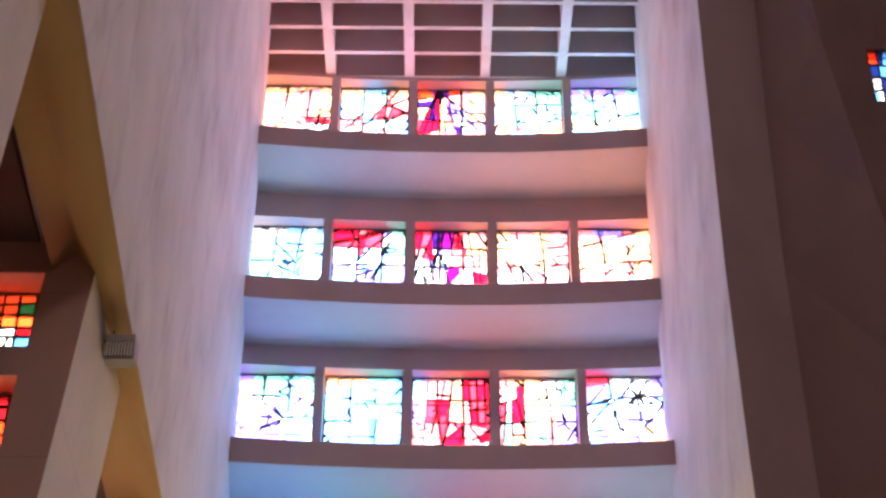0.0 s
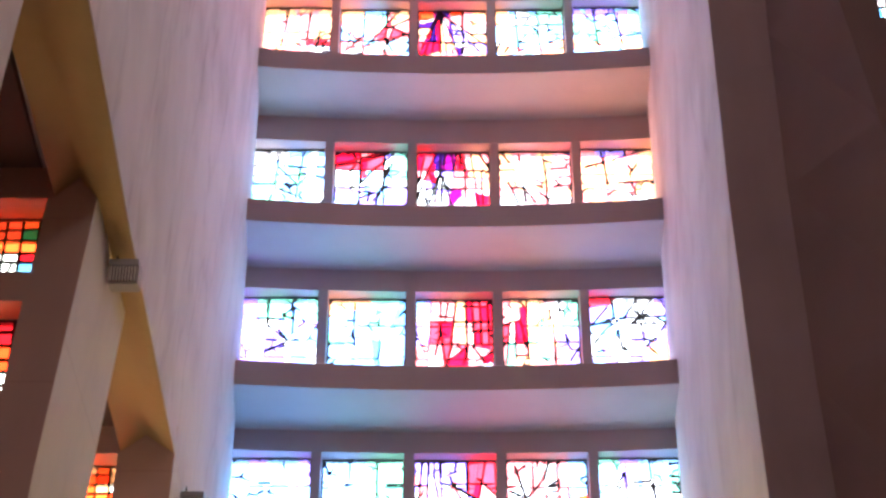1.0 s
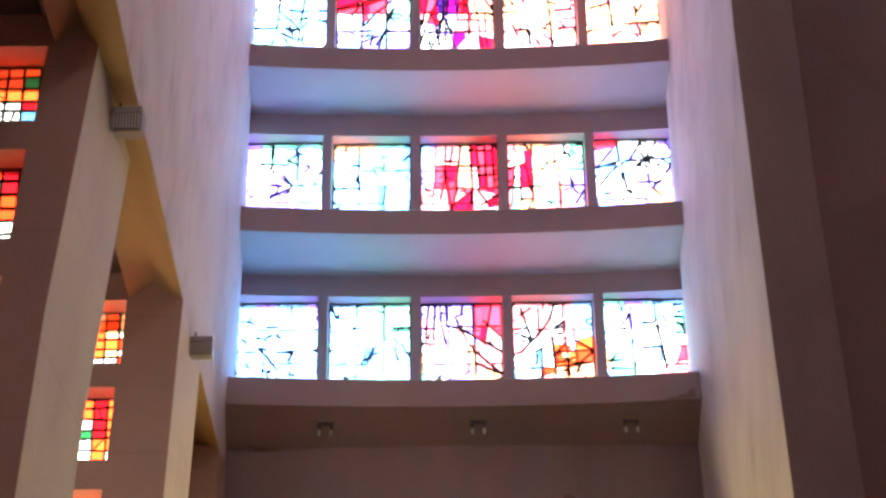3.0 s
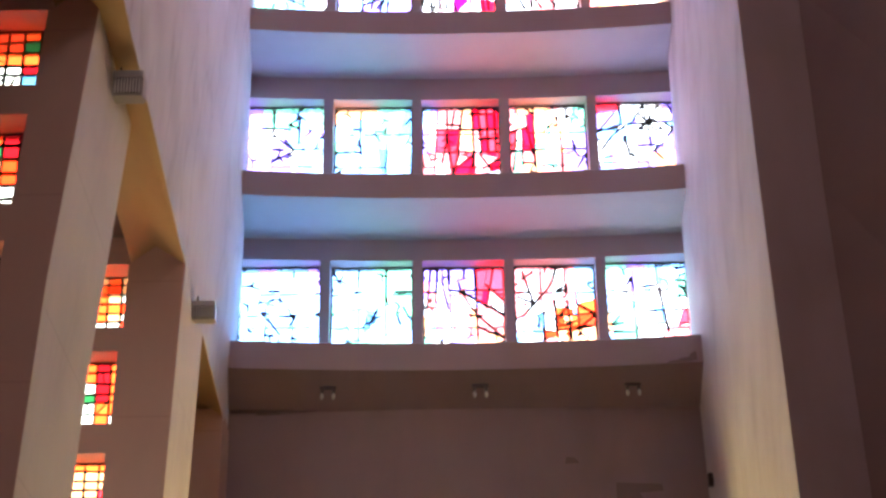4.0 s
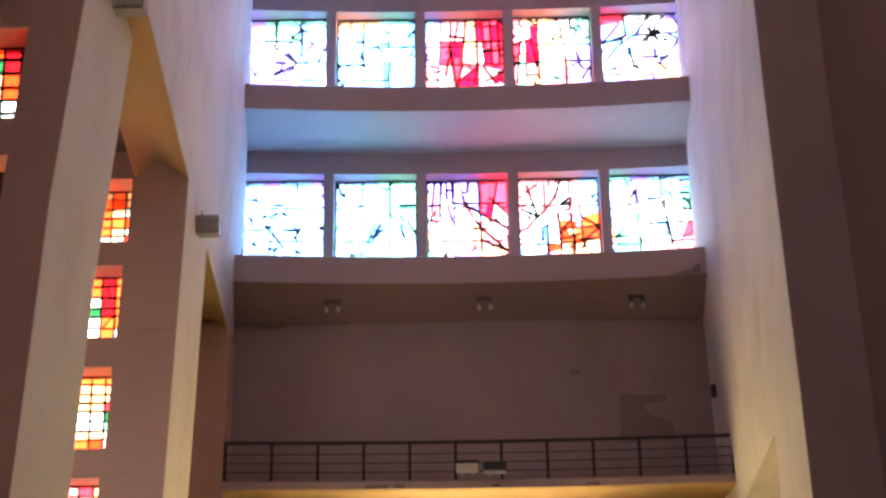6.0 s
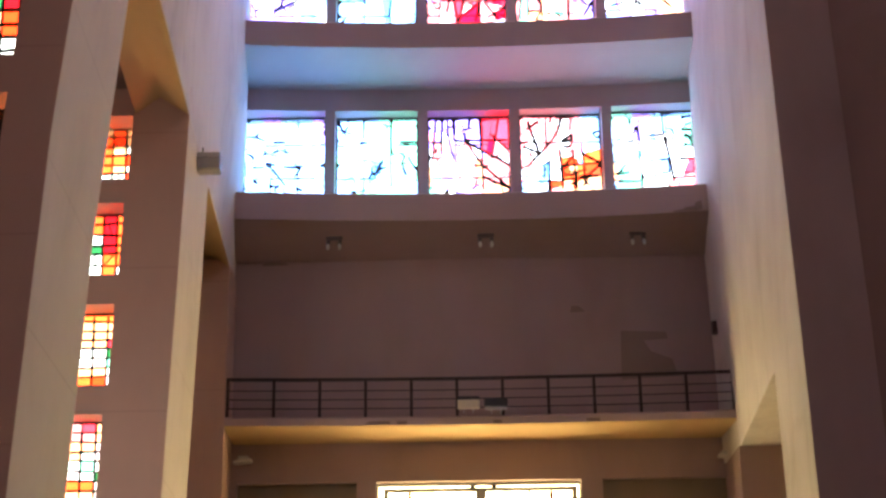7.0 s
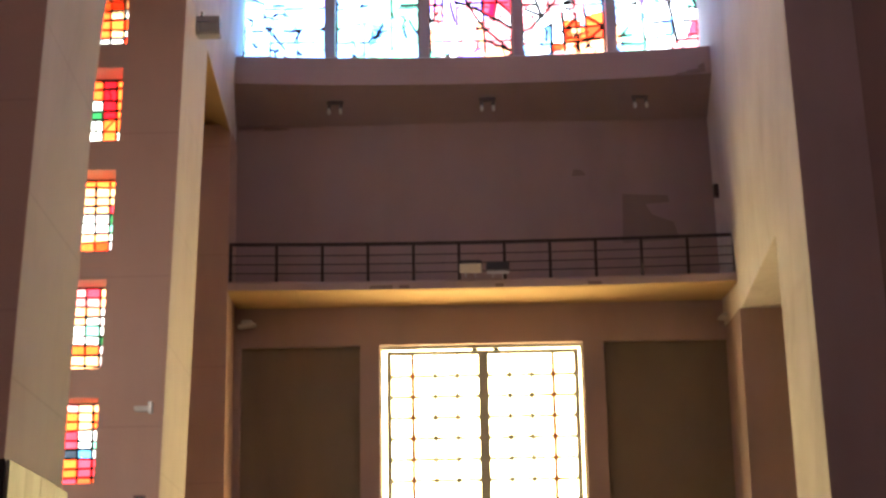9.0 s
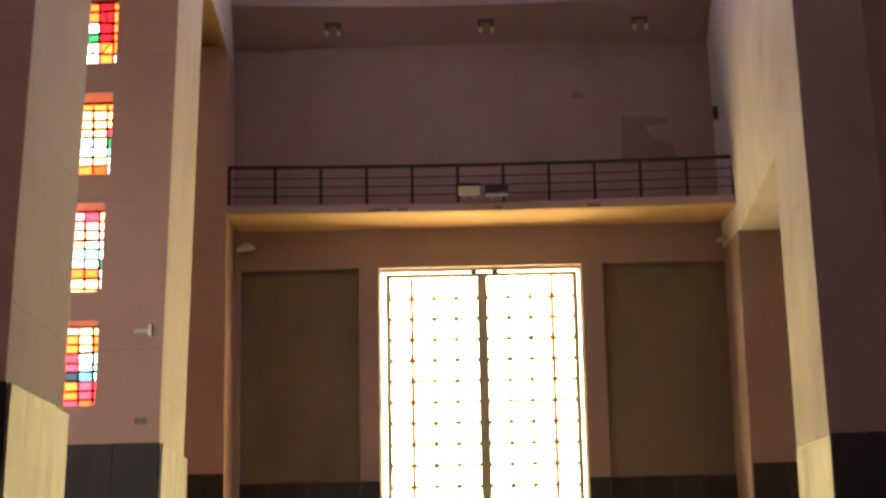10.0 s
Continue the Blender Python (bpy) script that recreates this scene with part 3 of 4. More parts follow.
# strokes and colour fields of each light, in shares of the visible part: u from the left, v from the foot
LIGHTS = {
    (0, 0): ([(.37, 1, .33, .45), (.70, 1, .63, .1), (.28, .66, .36, .66), (.93, .38, .75, .2), (.5, .12, .6, .05), (.58, .23, 1, .23), (.75, .15, 1, .15), (.75, .08, 1, .06), (.82, .25, .78, 0), (.93, .25, .87, 0)],
             [(.58, 1, 0, .26, "qjq"), (0, 1, .7, 1, "ssj"), (0, .3, 0, 1, "s")], "scj"),
    (0, 1): ([(.35, 1, .33, 0), (.68, 1, .65, 0), (.86, 1, .45, .28), (1, .8, .65, .55), (.7, .62, 1, .42), (1, .42, .54, .28), (.77, .6, .62, .02), (.62, .36, .77, .02), (.16, .36, .07, .02), (.33, .4, .1, .06), (0, .27, .62, .28), (1, .14, .94, 0), (.65, .2, .92, .42), (.36, .18, .6, .34)],
             [(.7, 1, .82, 1, "soj"), (.68, 1, .3, .85, "qjj"), (.5, .68, .25, .5, "qj"), (0, .35, 0, .3, "j"), (0, .35, .7, 1, "s"), (.35, .68, .6, 1, "ni")], "icjj"),
    (0, 2): ([(.3, 1, .02, 0), (.3, 1, .1, 0), (.31, 1, .2, 0), (.32, 1, .33, 0), (.33, 1, .42, 0), (.34, .95, .58, 0), (.35, .95, .66, .45), (.66, .45, .64, 0), (.38, .9, .98, .2), (.66, .45, .93, 0), (.64, 1, .64, .45), (.05, .28, 1, .26), (.7, .47, 1, .47), (.02, .6, .2, .6), (.02, .78, .16, .8)],
             [(.24, .42, .7, 1, "vvm"), (.1, .34, 0, .75, "mmpv"), (0, .14, 0, .35, "qpj"), (.33, .48, 0, .45, "qjs"), (.44, .72, .2, .6, "vlc"), (.52, .95, 0, .3, "lvl"), (.1, 1, .85, 1, "jo")], "jswj"),
    (0, 3): ([(.3, 1, .34, 0), (.61, 1, .66, 0), (.32, .83, .51, .83), (.5, .82, .44, .7), (0, .63, .97, .66), (.58, .54, .62, .46), (.46, .42, .35, .25), (.35, .25, .5, .23), (.07, .23, 0, 0), (.2, .17, .13, 0), (.4, .08, .33, 0), (.75, .25, .86, .28), (.83, 1, .93, .85)],
             [(0, .2, .6, 1, "s"), (.6, 1, .55, 1, "n"), (0, 1, 0, .15, "sj")], "inc"),
    (0, 4): ([(.3, 1, .37, 0), (.6, 1, .71, 0), (.2, .97, .19, .83), (.19, .83, .29, .66), (.58, .88, .48, .8), (.33, .68, .44, .68), (.55, .68, .68, .68), (.54, .2, .72, .36), (.71, .3, 1, .38), (.33, .45, .4, .45), (.85, 1, .93, .9)],
             [(0, .8, .6, 1, "iil"), (.7, 1, .3, 1, "ni"), (0, 1, 0, .12, "sj")], "inci"),
    (1, 0): ([(.38, 1, .35, .67), (.35, .67, .33, .28), (.7, 1, .63, .3), (.63, .3, .62, 0), (.35, .67, .63, .3), (.48, .67, .7, .64), (.7, .64, 1, .66), (.7, .52, 1, .43), (.37, .21, .61, .08), (0, .31, .33, .31), (.63, .3, .77, .46), (.47, .28, .63, .3), (.15, 1, .25, .93), (.27, 0, .3, .1)],
             [(.88, 1, .8, 1, "qj")], "iinc"),
    (1, 1): ([(.35, 1, .34, 0), (.8, .95, .55, .67), (.55, .67, .36, .38), (.75, .97, .39, .82), (.39, .82, .04, .72), (.65, .98, .29, .85), (.29, .85, .04, .77), (.26, .97, .29, .82), (.29, .82, .39, .72), (.04, .65, .62, .64), (.29, .77, .17, .52), (.36, .72, .36, .36), (.03, .3, .35, .31), (.35, .31, .5, .33), (.5, .26, .45, 0), (.75, .85, .65, .3), (.65, .3, .52, 0), (.66, .3, .57, 0), (.64, .64, .86, .62), (.65, .3, .96, .3), (.34, .1, .55, .2), (.68, 1, .67, 0), (.78, .78, .7, .5)],
             [(0, .72, .68, 1, "qqpj"), (.1, .4, .5, .7, "qj"), (.75, 1, .5, 1, "in")], "cil"),
    (1, 2): ([(.12, 1, .02, .35), (.27, 1, .08, .38), (.08, .38, .02, .1), (.33, 1, .32, .65), (.32, .65, .17, 0), (.33, .65, .23, 0), (.39, 1, .36, .55), (.36, .55, .47, 0), (.48, 1, .52, .5), (.17, .62, .28, 0), (.13, .3, .14, 0), (.35, .55, .34, 0), (.55, 1, .51, .6), (.6, 1, .59, .67), (.65, 1, .67, 0), (.73, 1, .79, .5), (.79, .5, .84, 0), (.84, 1, .98, .7), (.02, .65, 1, .65), (.5, .52, .8, .52), (.02, .29, 1, .29), (.88, .65, .9, 0)],
             [(.04, .28, .4, 1, "ppqj"), (.28, .5, .66, 1, "mvml"), (.3, .42, .3, .7, "vlc"), (.38, .58, 0, .29, "pmq"), (.55, .66, .65, .88, "rp"), (.86, 1, 0, .12, "qp"), (.5, .78, .29, 1, "jqj"), (.78, 1, .29, 1, "sjs"), (0, .38, 0, .4, "ccl")], "jcw"),
    (1, 3): ([(.28, 1, .33, .45), (.33, .45, .36, 0), (.61, 1, .65, .45), (.65, .45, .66, 0), (.05, .97, .15, .8), (.12, .45, .26, 0), (.14, .29, .34, .3), (.33, .42, .38, 0), (.34, .29, .5, 0), (.51, .35, .61, .29), (.64, .84, .76, .77), (.69, .66, .94, .69), (.74, .32, .96, .34), (0, .64, .29, .65), (.9, 1, .96, .95), (.55, .2, .66, .1)],
             [(0, .6, .6, 1, "js"), (.8, 1, .3, 1, "jl")], "jwcs"),
    (1, 4): ([(.28, 1, .33, .62), (.33, .6, .36, .3), (.03, .64, .36, .75), (.36, .75, .9, 1), (.6, 1, .62, .84), (.63, .68, .7, .58), (.7, .58, .76, .7), (.7, .58, .64, .48), (.49, .33, 1, .36), (.67, .37, .72, .08), (.35, .08, .47, .19), (.96, .7, 1, .15), (.92, .3, 1, .36), (.05, .2, .2, .2)],
             [(.75, 1, .3, .92, "s"), (0, 1, 0, .25, "js"), (0, 1, .75, 1, "jl")], "scs"),
    (2, 0): ([(.36, 1, .35, .56), (.35, .56, .62, .3), (.68, .85, .67, .45), (.68, .85, .54, .71), (.68, .85, .75, .79), (.67, .67, .54, .71), (.49, .49, .62, .3), (.32, .12, .62, .3), (.33, .33, .51, .31), (.2, .67, .57, .65), (.78, .66, .82, .6), (.82, .6, .74, .52), (.62, .3, .76, .33), (.93, .5, 1, .55)],
             [(0, .3, .7, 1, "jl"), (.3, 1, .6, 1, "in"), (0, .25, 0, .7, "l")], "ilc"),
    (2, 1): ([(.34, 1, .33, .53), (.33, .53, .31, .43), (.33, .45, .35, .28), (.25, .33, .36, .3), (.23, .67, .36, .67), (.02, .31, .25, .31), (.66, .23, .65, .04), (.9, .73, .98, .83), (.14, .9, .17, .86), (.66, 1, .66, .95)],
             [(.62, .72, .55, .7, "b"), (.86, .97, .68, .82, "b"), (.55, .66, .05, .17, "b"), (.1, .55, .75, 1, "s"), (.6, 1, .7, 1, "n")], "iin"),
    (2, 2): ([(.21, 1, .16, 0), (.33, 1, .33, .55), (.33, .55, .39, 0), (.33, .55, .25, .1), (.43, 1, .37, .6), (.53, 1, .46, .3), (.65, 1, .67, 0), (.73, 1, .76, .3), (.83, 1, .85, .3), (.93, 1, .95, .3), (.12, .66, 1, .66), (.16, .31, 1, .31), (.6, .9, .95, .9), (.72, .5, 1, .53), (.41, .05, .66, .27), (.66, .27, .62, 0), (.74, .27, .9, .02), (.76, .05, 1, .2), (.47, .3, .41, 0), (.3, .75, .5, .72)],
             [(.16, .32, .3, .68, "jqj"), (.33, .5, .31, 1, "pqjq"), (.5, .65, .31, 1, "sqjj"), (.65, .75, .31, .66, "jjc"), (.65, 1, .31, 1, "pqpq"), (.35, 1, 0, .31, "qpjj"), (0, .2, .8, 1, "lis")], "jcl"),
    (2, 3): ([(.21, 1, .31, .87), (.32, 1, .33, 0), (.24, .68, .3, .25), (.17, .66, .17, 0), (.1, .63, .05, 0), (.01, .6, .24, .67), (.02, .3, .45, .32), (.18, .12, .33, .12), (.62, .85, .63, .68), (.57, .68, .66, .7), (.74, .96, .75, .82), (.67, .4, .68, 0), (.81, .47, .83, .38), (.69, .33, 1, .33), (.98, .25, .86, .03), (.52, .1, .58, .02), (.92, .66, 1, .7), (.95, 1, .9, .92)],
             [(.16, .32, .3, .66, "ppq"), (.17, .33, .12, .3, "qjp"), (.17, .33, 0, .12, "yys"), (0, .1, .1, .65, "qj"), (0, .17, 0, .12, "yoj"), (0, .6, .66, 1, "js"), (.8, 1, 0, .6, "l")], "jscn"),
    (2, 4): ([(.29, 1, .33, .65), (.27, .88, .02, .53), (.33, .65, .04, .55), (.62, .98, .44, .66), (.81, .98, .58, .58), (.59, 1, .62, .88), (.62, .88, .69, .25), (.69, .25, .82, .1), (.4, .66, .98, .7), (.84, .68, .98, .58), (.98, .62, .88, .44), (.22, .5, .06, .26), (.06, .26, .04, .1), (.36, .45, .4, .15), (.33, .28, .2, .15), (.2, .15, .06, .13), (.5, .32, .82, .32), (.82, .35, .72, .24), (.36, .62, .22, .5), (.55, .6, .75, .75), (.58, .78, .72, .6), (.9, 1, .96, .85), (.98, .3, 1, .4)],
             [(.58, .78, .6, .8, "vvl"), (.88, 1, .4, 1, "lli"), (.8, 1, 0, .2, "s"), (0, .3, .85, 1, "qj")], "cicl"),
    (3, 0): ([(.37, .84, .39, .77), (.35, .67, .53, .67), (.34, .6, .36, .53), (.36, .53, .44, .56), (.27, .37, .35, .32), (.35, .32, .53, .05), (.48, .33, .7, .32), (.7, .32, .63, .2), (.08, .5, .13, .47), (.1, .33, .27, .33), (.32, .08, .45, .06), (.13, .15, .19, .11), (.65, .05, .72, 0), (.69, 1, .71, .92), (.53, .05, .56, 0), (.93, .35, 1, .32)],
             [(.92, 1, .28, .45, "b"), (0, 1, .8, 1, "lli")], "iii"),
    (3, 1): ([(.67, 1, .67, .6), (.67, .6, .7, .48), (.31, .67, .38, .67), (.32, .64, .36, .69), (.57, .44, .51, .32), (.51, .32, .46, .22), (.88, .46, .98, .28), (.81, .33, .85, .23), (.77, .67, 1, .67), (.34, .34, .37, .3), (.02, .3, .05, .32), (.2, .02, .25, 0), (.36, .13, .4, .1), (.03, .95, .08, .87)],
             [(.44, .56, .2, .34, "b"), (.55, 1, .7, 1, "n"), (0, .55, .7, 1, "i")], "iin"),
    (3, 2): ([(.1, 1, .056, .44), (.18, 1, .16, .44), (.24, 1, .25, .75), (.25, .75, .32, .41), (.31, 1, .32, .7), (.32, .7, .47, .67), (.03, .67, .18, .67), (.44, .79, .47, .67), (.47, .67, .66, .36), (.66, .36, .98, .05), (.47, .69, 1, .69), (.47, .67, .98, .36), (.65, .67, .67, .02), (.87, 1, .78, .45), (.77, .77, 1, .53), (.58, .35, .74, .35), (.67, .2, .98, .05), (.64, 1, .65, .6), (.24, .88, .3, .88), (.52, 1, .5, .85)],
             [(.64, .84, .58, 1, "ppq"), (.84, 1, .58, 1, "qqr"), (0, .6, .8, 1, "llj"), (.6, 1, 0, .35, "js"), (0, .2, 0, .3, "ns")], "lcj"),
    (3, 3): ([(.1, .96, .24, .49), (.25, .94, .09, .81), (.53, .98, .47, .77), (.47, .77, .38, .64), (.38, .64, .24, .48), (.24, .48, .11, .33), (.11, .33, .04, .31), (.02, .64, .19, .64), (.02, .6, .24, .49), (.33, .96, .33, .61), (.51, .65, .64, .67), (.64, .75, .64, .58), (.51, .58, .64, .58), (.64, .74, .52, .65), (.49, .58, .52, .01), (.65, .51, .69, .01), (.76, .68, .79, .01), (.76, .48, .98, .35), (.98, .32, .78, .15), (.51, .32, .99, .35), (.65, .44, .54, .32), (.27, .32, .36, .38), (.36, .38, .36, .01), (.3, .32, .29, .13), (.21, .11, .45, .12), (.45, .12, .99, .18), (.52, .17, .72, .24), (.25, .08, .27, 0), (.63, .98, .62, .75), (.4, 1, .38, .9)],
             [(.52, .66, .2, .5, "ysoy"), (.78, 1, .15, .33, "oya"), (.76, .92, .33, .48, "oy"), (.5, 1, .12, .33, "ysy"), (.3, .55, 0, .12, "yos"), (.55, 1, 0, .17, "ys"), (.28, .37, .13, .36, "tb"), (0, .75, .7, 1, "jj"), (.75, 1, .55, 1, "i")], "jcci"),
    (3, 4): ([(.32, .81, .23, .65), (.32, .81, .33, .65), (.29, .73, .34, .74), (.4, .67, .63, .69), (.62, 1, .63, .69), (.63, .69, .68, .39), (.68, .39, .72, .04), (.86, .92, .95, .93), (.88, .82, .95, .84), (.84, .76, .96, .75), (.88, .67, .98, .64), (.88, .54, .98, .52), (.79, .35, 1, .36), (.72, .1, 1, .11), (.06, .15, .2, .18), (.06, .07, .31, .05), (.17, .08, .18, 0), (.3, .06, .31, 0), (.39, .08, .4, 0), (.43, .33, .68, .35), (.02, .32, .06, .33), (.9, .7, .98, .52), (.22, .58, .25, .62)],
             [(0, .2, 0, .28, "sys"), (.2, .45, 0, .12, "sjy"), (.88, 1, .12, .35, "qj"), (.6, 1, 0, .12, "js"), (.88, 1, .42, .6, "os"), (0, .35, .75, 1, "n"), (.35, .65, .75, 1, "il"), (.65, 1, .55, 1, "ni")], "nci"),
}
# joints of the mortar bed that cut the glass small
BED = [(k / 7, 0, k / 7 + 0.22 * (-1) ** k, 1) for k in range(1, 7)] + [(0, k / 7, 1, k / 7 + 0.16 * (-1) ** k) for k in range(1, 7)]
BARS = [(0.345, 0, 0.335, 1), (0.67, 0, 0.66, 1), (0, 0.47, 1, 0.47), (0, 0.76, 1, 0.76)]
EDGES = [-7.17, *MULLIONS, 8.10]
for (row, col), (strokes, fields, base) in LIGHTS.items():
    top, low, back, head = STOREYS[row]
    xm = (EDGES[col] + EDGES[col + 1]) / 2
    yw = WY + 0.64 + sag(xm, 0.36) * 0.8
    f = (1.6 + (top - 1.6) * yw / (45.2 + sag(xm, 0.5)) - top) / (head - top)   # share hidden behind the ledge
    lines = [(a, f + (1 - f) * b, c, f + (1 - f) * d) for a, b, c, d in strokes]

    def tint(u, v, rng, f=f, fields=fields, base=base):
        v = (v - f) / (1 - f)
        for u0, u1, v0, v1, names in fields:
            if u0 <= u <= u1 and v0 <= v <= v1:
                return rng.choice(names)
        return rng.choice(base)
    x0, x1 = EDGES[col] + (0.16 if col else 0.0), EDGES[col + 1] - (0.16 if col < 4 else 0.0)
    hue = {(0, 2): "magenta and violet", (1, 1): "rose-red and clear", (1, 2): "pink and violet striped", (2, 2): "bright pink", (2, 3): "clear and rose", (3, 2): "clear glass with a red corner", (3, 3): "clear and orange", (3, 4): "clear and yellow", (2, 4): "clear and violet", (0, 1): "clear and rose"}.get((row, col), "mostly clear")
    glazing("stained_glass_window", "%s leaded stained glass window between concrete mullions" % hue, "stained glass of the end wall", x0, x1, yw, top + 0.01, head - 0.01, lines, tint, 8, 100 + row * 5 + col, width=0.086, least=0.0015, knots=0.5, nubs=26, bed=BED, bars=BARS)

# small windows in the fins: warm mosaics of nearly square panes; each word is one course, from the head down
SMALL = {
    (0, 0): "ayg agr yyo cro cby tib yoy", (0, 1): "orr grr soo soo ccg ccg rrr", (0, 2): "yys sss ssr cwg ssc oow ccs cso ssj",
    (1, 0): "sys yos ysc yyo ysc cco yco", (1, 1): "yry yry cry gry cyy cyc cwc", (1, 2): "yyy sss sss ssq cwg cwn ssc yow ccs",
    (1, 3): "jqs jjs ssw scw cnc wcg yyw ssw ssj", (1, 4): "jss ysy ysy qcc qcn kbc yqq yqq qay",
}
for (tag, r), courses in SMALL.items():
    right, foot, head = FIN_ROWS[r]
    sh, kx, ky, y0 = ((0.62, 0.034, 0.084, 23.27), (0.0, 0.0275, 0.0, 34.0))[tag]
    courses = courses.split()
    rx = right + sh
    d = SOFFIT - (foot + head) / 2
    dx = kx * (SOFFIT - head) - kx * d
    rng = random.Random(40 + r + 9 * tag)
    rows = len(courses)
    lines = [(0.24, 0, 0.26, 1), (0.52, 0, 0.50, 1), (0.78, 0, 0.76, 1)] + [(0, (i + rng.uniform(-0.15, 0.15)) / rows, 1, (i + rng.uniform(-0.2, 0.2)) / rows) for i in range(1, rows)]

    def tint(u, v, rng, courses=courses):
        course = courses[min(len(courses) - 1, int((1 - v) * len(courses)))]
        return course[0 if u < 0.51 else 1 if u < 0.77 else 2]
    glazing("small_stained_window", "narrow leaded window of warm red, yellow and white panes", "small windows of the west fins", rx - (1.22 if tag else 1.12) + dx, rx + 0.02 + dx, y0 + 0.78 - ky * d, foot - 0.02, head + 0.02, lines, tint, 5, 300 + r + 10 * tag, width=0.05, least=0.02, knots=0.3, thin=0.6)
glazing("small_stained_window", "blue and orange leaded window high in the dark transept wall", "", TW[0], TW[1], 30.15, TW[2], TW[3], [(0.3, 0, 0.3, 1), (0.65, 0, 0.6, 1), (0, 0.25, 1, 0.3), (0, 0.5, 1, 0.5), (0, 0.75, 1, 0.7)], lambda u, v, rng: rng.choice("uubowc"), 8, 77, width=0.05)
daylight("backdrop", TW[0] - 0.1, TW[1] + 0.1, 30.6, TW[2] - 0.1, TW[3] + 0.1, AISLE * 0.6, (0.9, 0.95, 1.0))
structure("transept_outer_wall", boxed(10.4, 12.4, 30.9, 31.1, 26, 30), BEIGE)

# ---- balcony ----
bm = bmesh.new()
BX = [-6.9 + 14.95 * i / 24 for i in range(25)]


def balcony_y(x):
    return 45.05 + sag(x, 0.3)


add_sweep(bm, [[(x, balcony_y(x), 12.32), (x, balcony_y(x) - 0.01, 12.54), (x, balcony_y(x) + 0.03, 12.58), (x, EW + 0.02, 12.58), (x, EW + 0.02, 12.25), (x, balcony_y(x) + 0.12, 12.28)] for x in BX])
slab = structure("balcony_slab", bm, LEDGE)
# the door's golden light is painted on the underside; the front is browner
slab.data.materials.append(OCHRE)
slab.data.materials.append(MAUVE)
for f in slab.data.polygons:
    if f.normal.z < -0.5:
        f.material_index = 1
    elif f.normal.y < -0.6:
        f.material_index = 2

rail = base_of("balcony_railing", (CX, 45.1, 12.58), "dark iron railing with three thin bars along the balcony edge", "railing")


def rel(bm, ob):
    bmesh.ops.translate(bm, vec=-Vector(ob.location), verts=bm.verts)
    return bm


def along(z, r, name, x0=-6.85, x1=8.05):
    bm = bmesh.new()
    pts = [x0 + (x1 - x0) * i / 22 for i in range(23)]
    add_sweep(bm, [[(x, balcony_y(x) + 0.06 + r * c, z + r * s) for c, s in ((-1, -1), (1, -1), (1, 1), (-1, 1))] for x in pts])
    part(name, rel(bm, rail), IRON, rail)


along(13.72, 0.045, "handrail")
for z in (13.38, 13.11, 12.84):
    along(z, 0.014, "bar")
for i in range(12):
    x = -6.81 + 14.82 * i / 11
    y = balcony_y(x) + 0.06
    part("post", rel(boxed(x - 0.045, x + 0.045, y - 0.03, y + 0.03, 12.575, 13.70), rail), IRON, rail)

# floodlights hung on the railing
for x0, x1, z0, z1, mt, lb, lens in ((-0.08, 0.60, 12.66, 13.08, CREAM, "cream floodlight clamped to the balcony railing", CREAM), (0.72, 1.40, 12.62, 13.02, BLACK, "black floodlight clamped to the balcony railing", BLACK)):
    ob = base_of("floodlight", ((x0 + x1) / 2, 44.95, z0), lb, "floodlight", "floodlights on the balcony")
    part("housing", rel(boxed(x0, x1, 44.98, 45.3, z0 + 0.14, z1, bevel=0.03), ob), BLACK, ob)
    part("front_panel", rel(boxed(x0 + 0.02, x1 - 0.02, 44.93, 44.978, z0 + 0.02, z0 + (0.30 if mt is CREAM else 0.08), bevel=0.01), ob), CREAM if mt is CREAM else ALU, ob)
    for dx in (0.2, 0.48):
        bm = bmesh.new()
        add_rod(bm, (x0 + dx, 45.1, z0 - 0.06), (x0 + dx, 45.1, z0 + 0.16), 0.018)
        part("bracket", rel(bm, ob), ALU, ob)
    if mt is BLACK:
        for i in range(9):
            part("fin", rel(boxed(x0 + 0.06 + i * 0.065, x0 + 0.085 + i * 0.065, 44.94, 44.99, z0 + 0.08, z0 + 0.13), ob), ALU, ob)

# pairs of spot lamps under the lowest ledge
for x in (-3.82, 0.90, 5.62):
    y, z = 46.25, 18.42
    ob = base_of("spot_lamp_pair", (x, y, z), "dark twin spot lamp with bare glass bulbs under the ledge", "spot lamp", "lamps under the lowest ledge")
    part("base_plate", rel(boxed(x - 0.26, x + 0.26, y - 0.06, y + 0.06, z + 0.04, z + 0.16, bevel=0.02), ob), BROWNCASE, ob)
    for dx in (-0.18, 0.18):
        bm = bmesh.new()
        add_rod(bm, (x + dx, y, z), (x + dx, y - 0.12, z - 0.16), 0.06, 12)
        part("lamp_holder", rel(bm, ob), BROWNCASE, ob)
        bm = bmesh.new()
        bmesh.ops.create_uvsphere(bm, u_segments=12, v_segments=8, radius=0.075)
        bmesh.ops.scale(bm, vec=(0.8, 0.8, 1.5), verts=bm.verts)
        bmesh.ops.translate(bm, vec=(x + dx, y - 0.15, z - 0.24), verts=bm.verts)
        part("bulb", rel(bm, ob), BULB, ob)

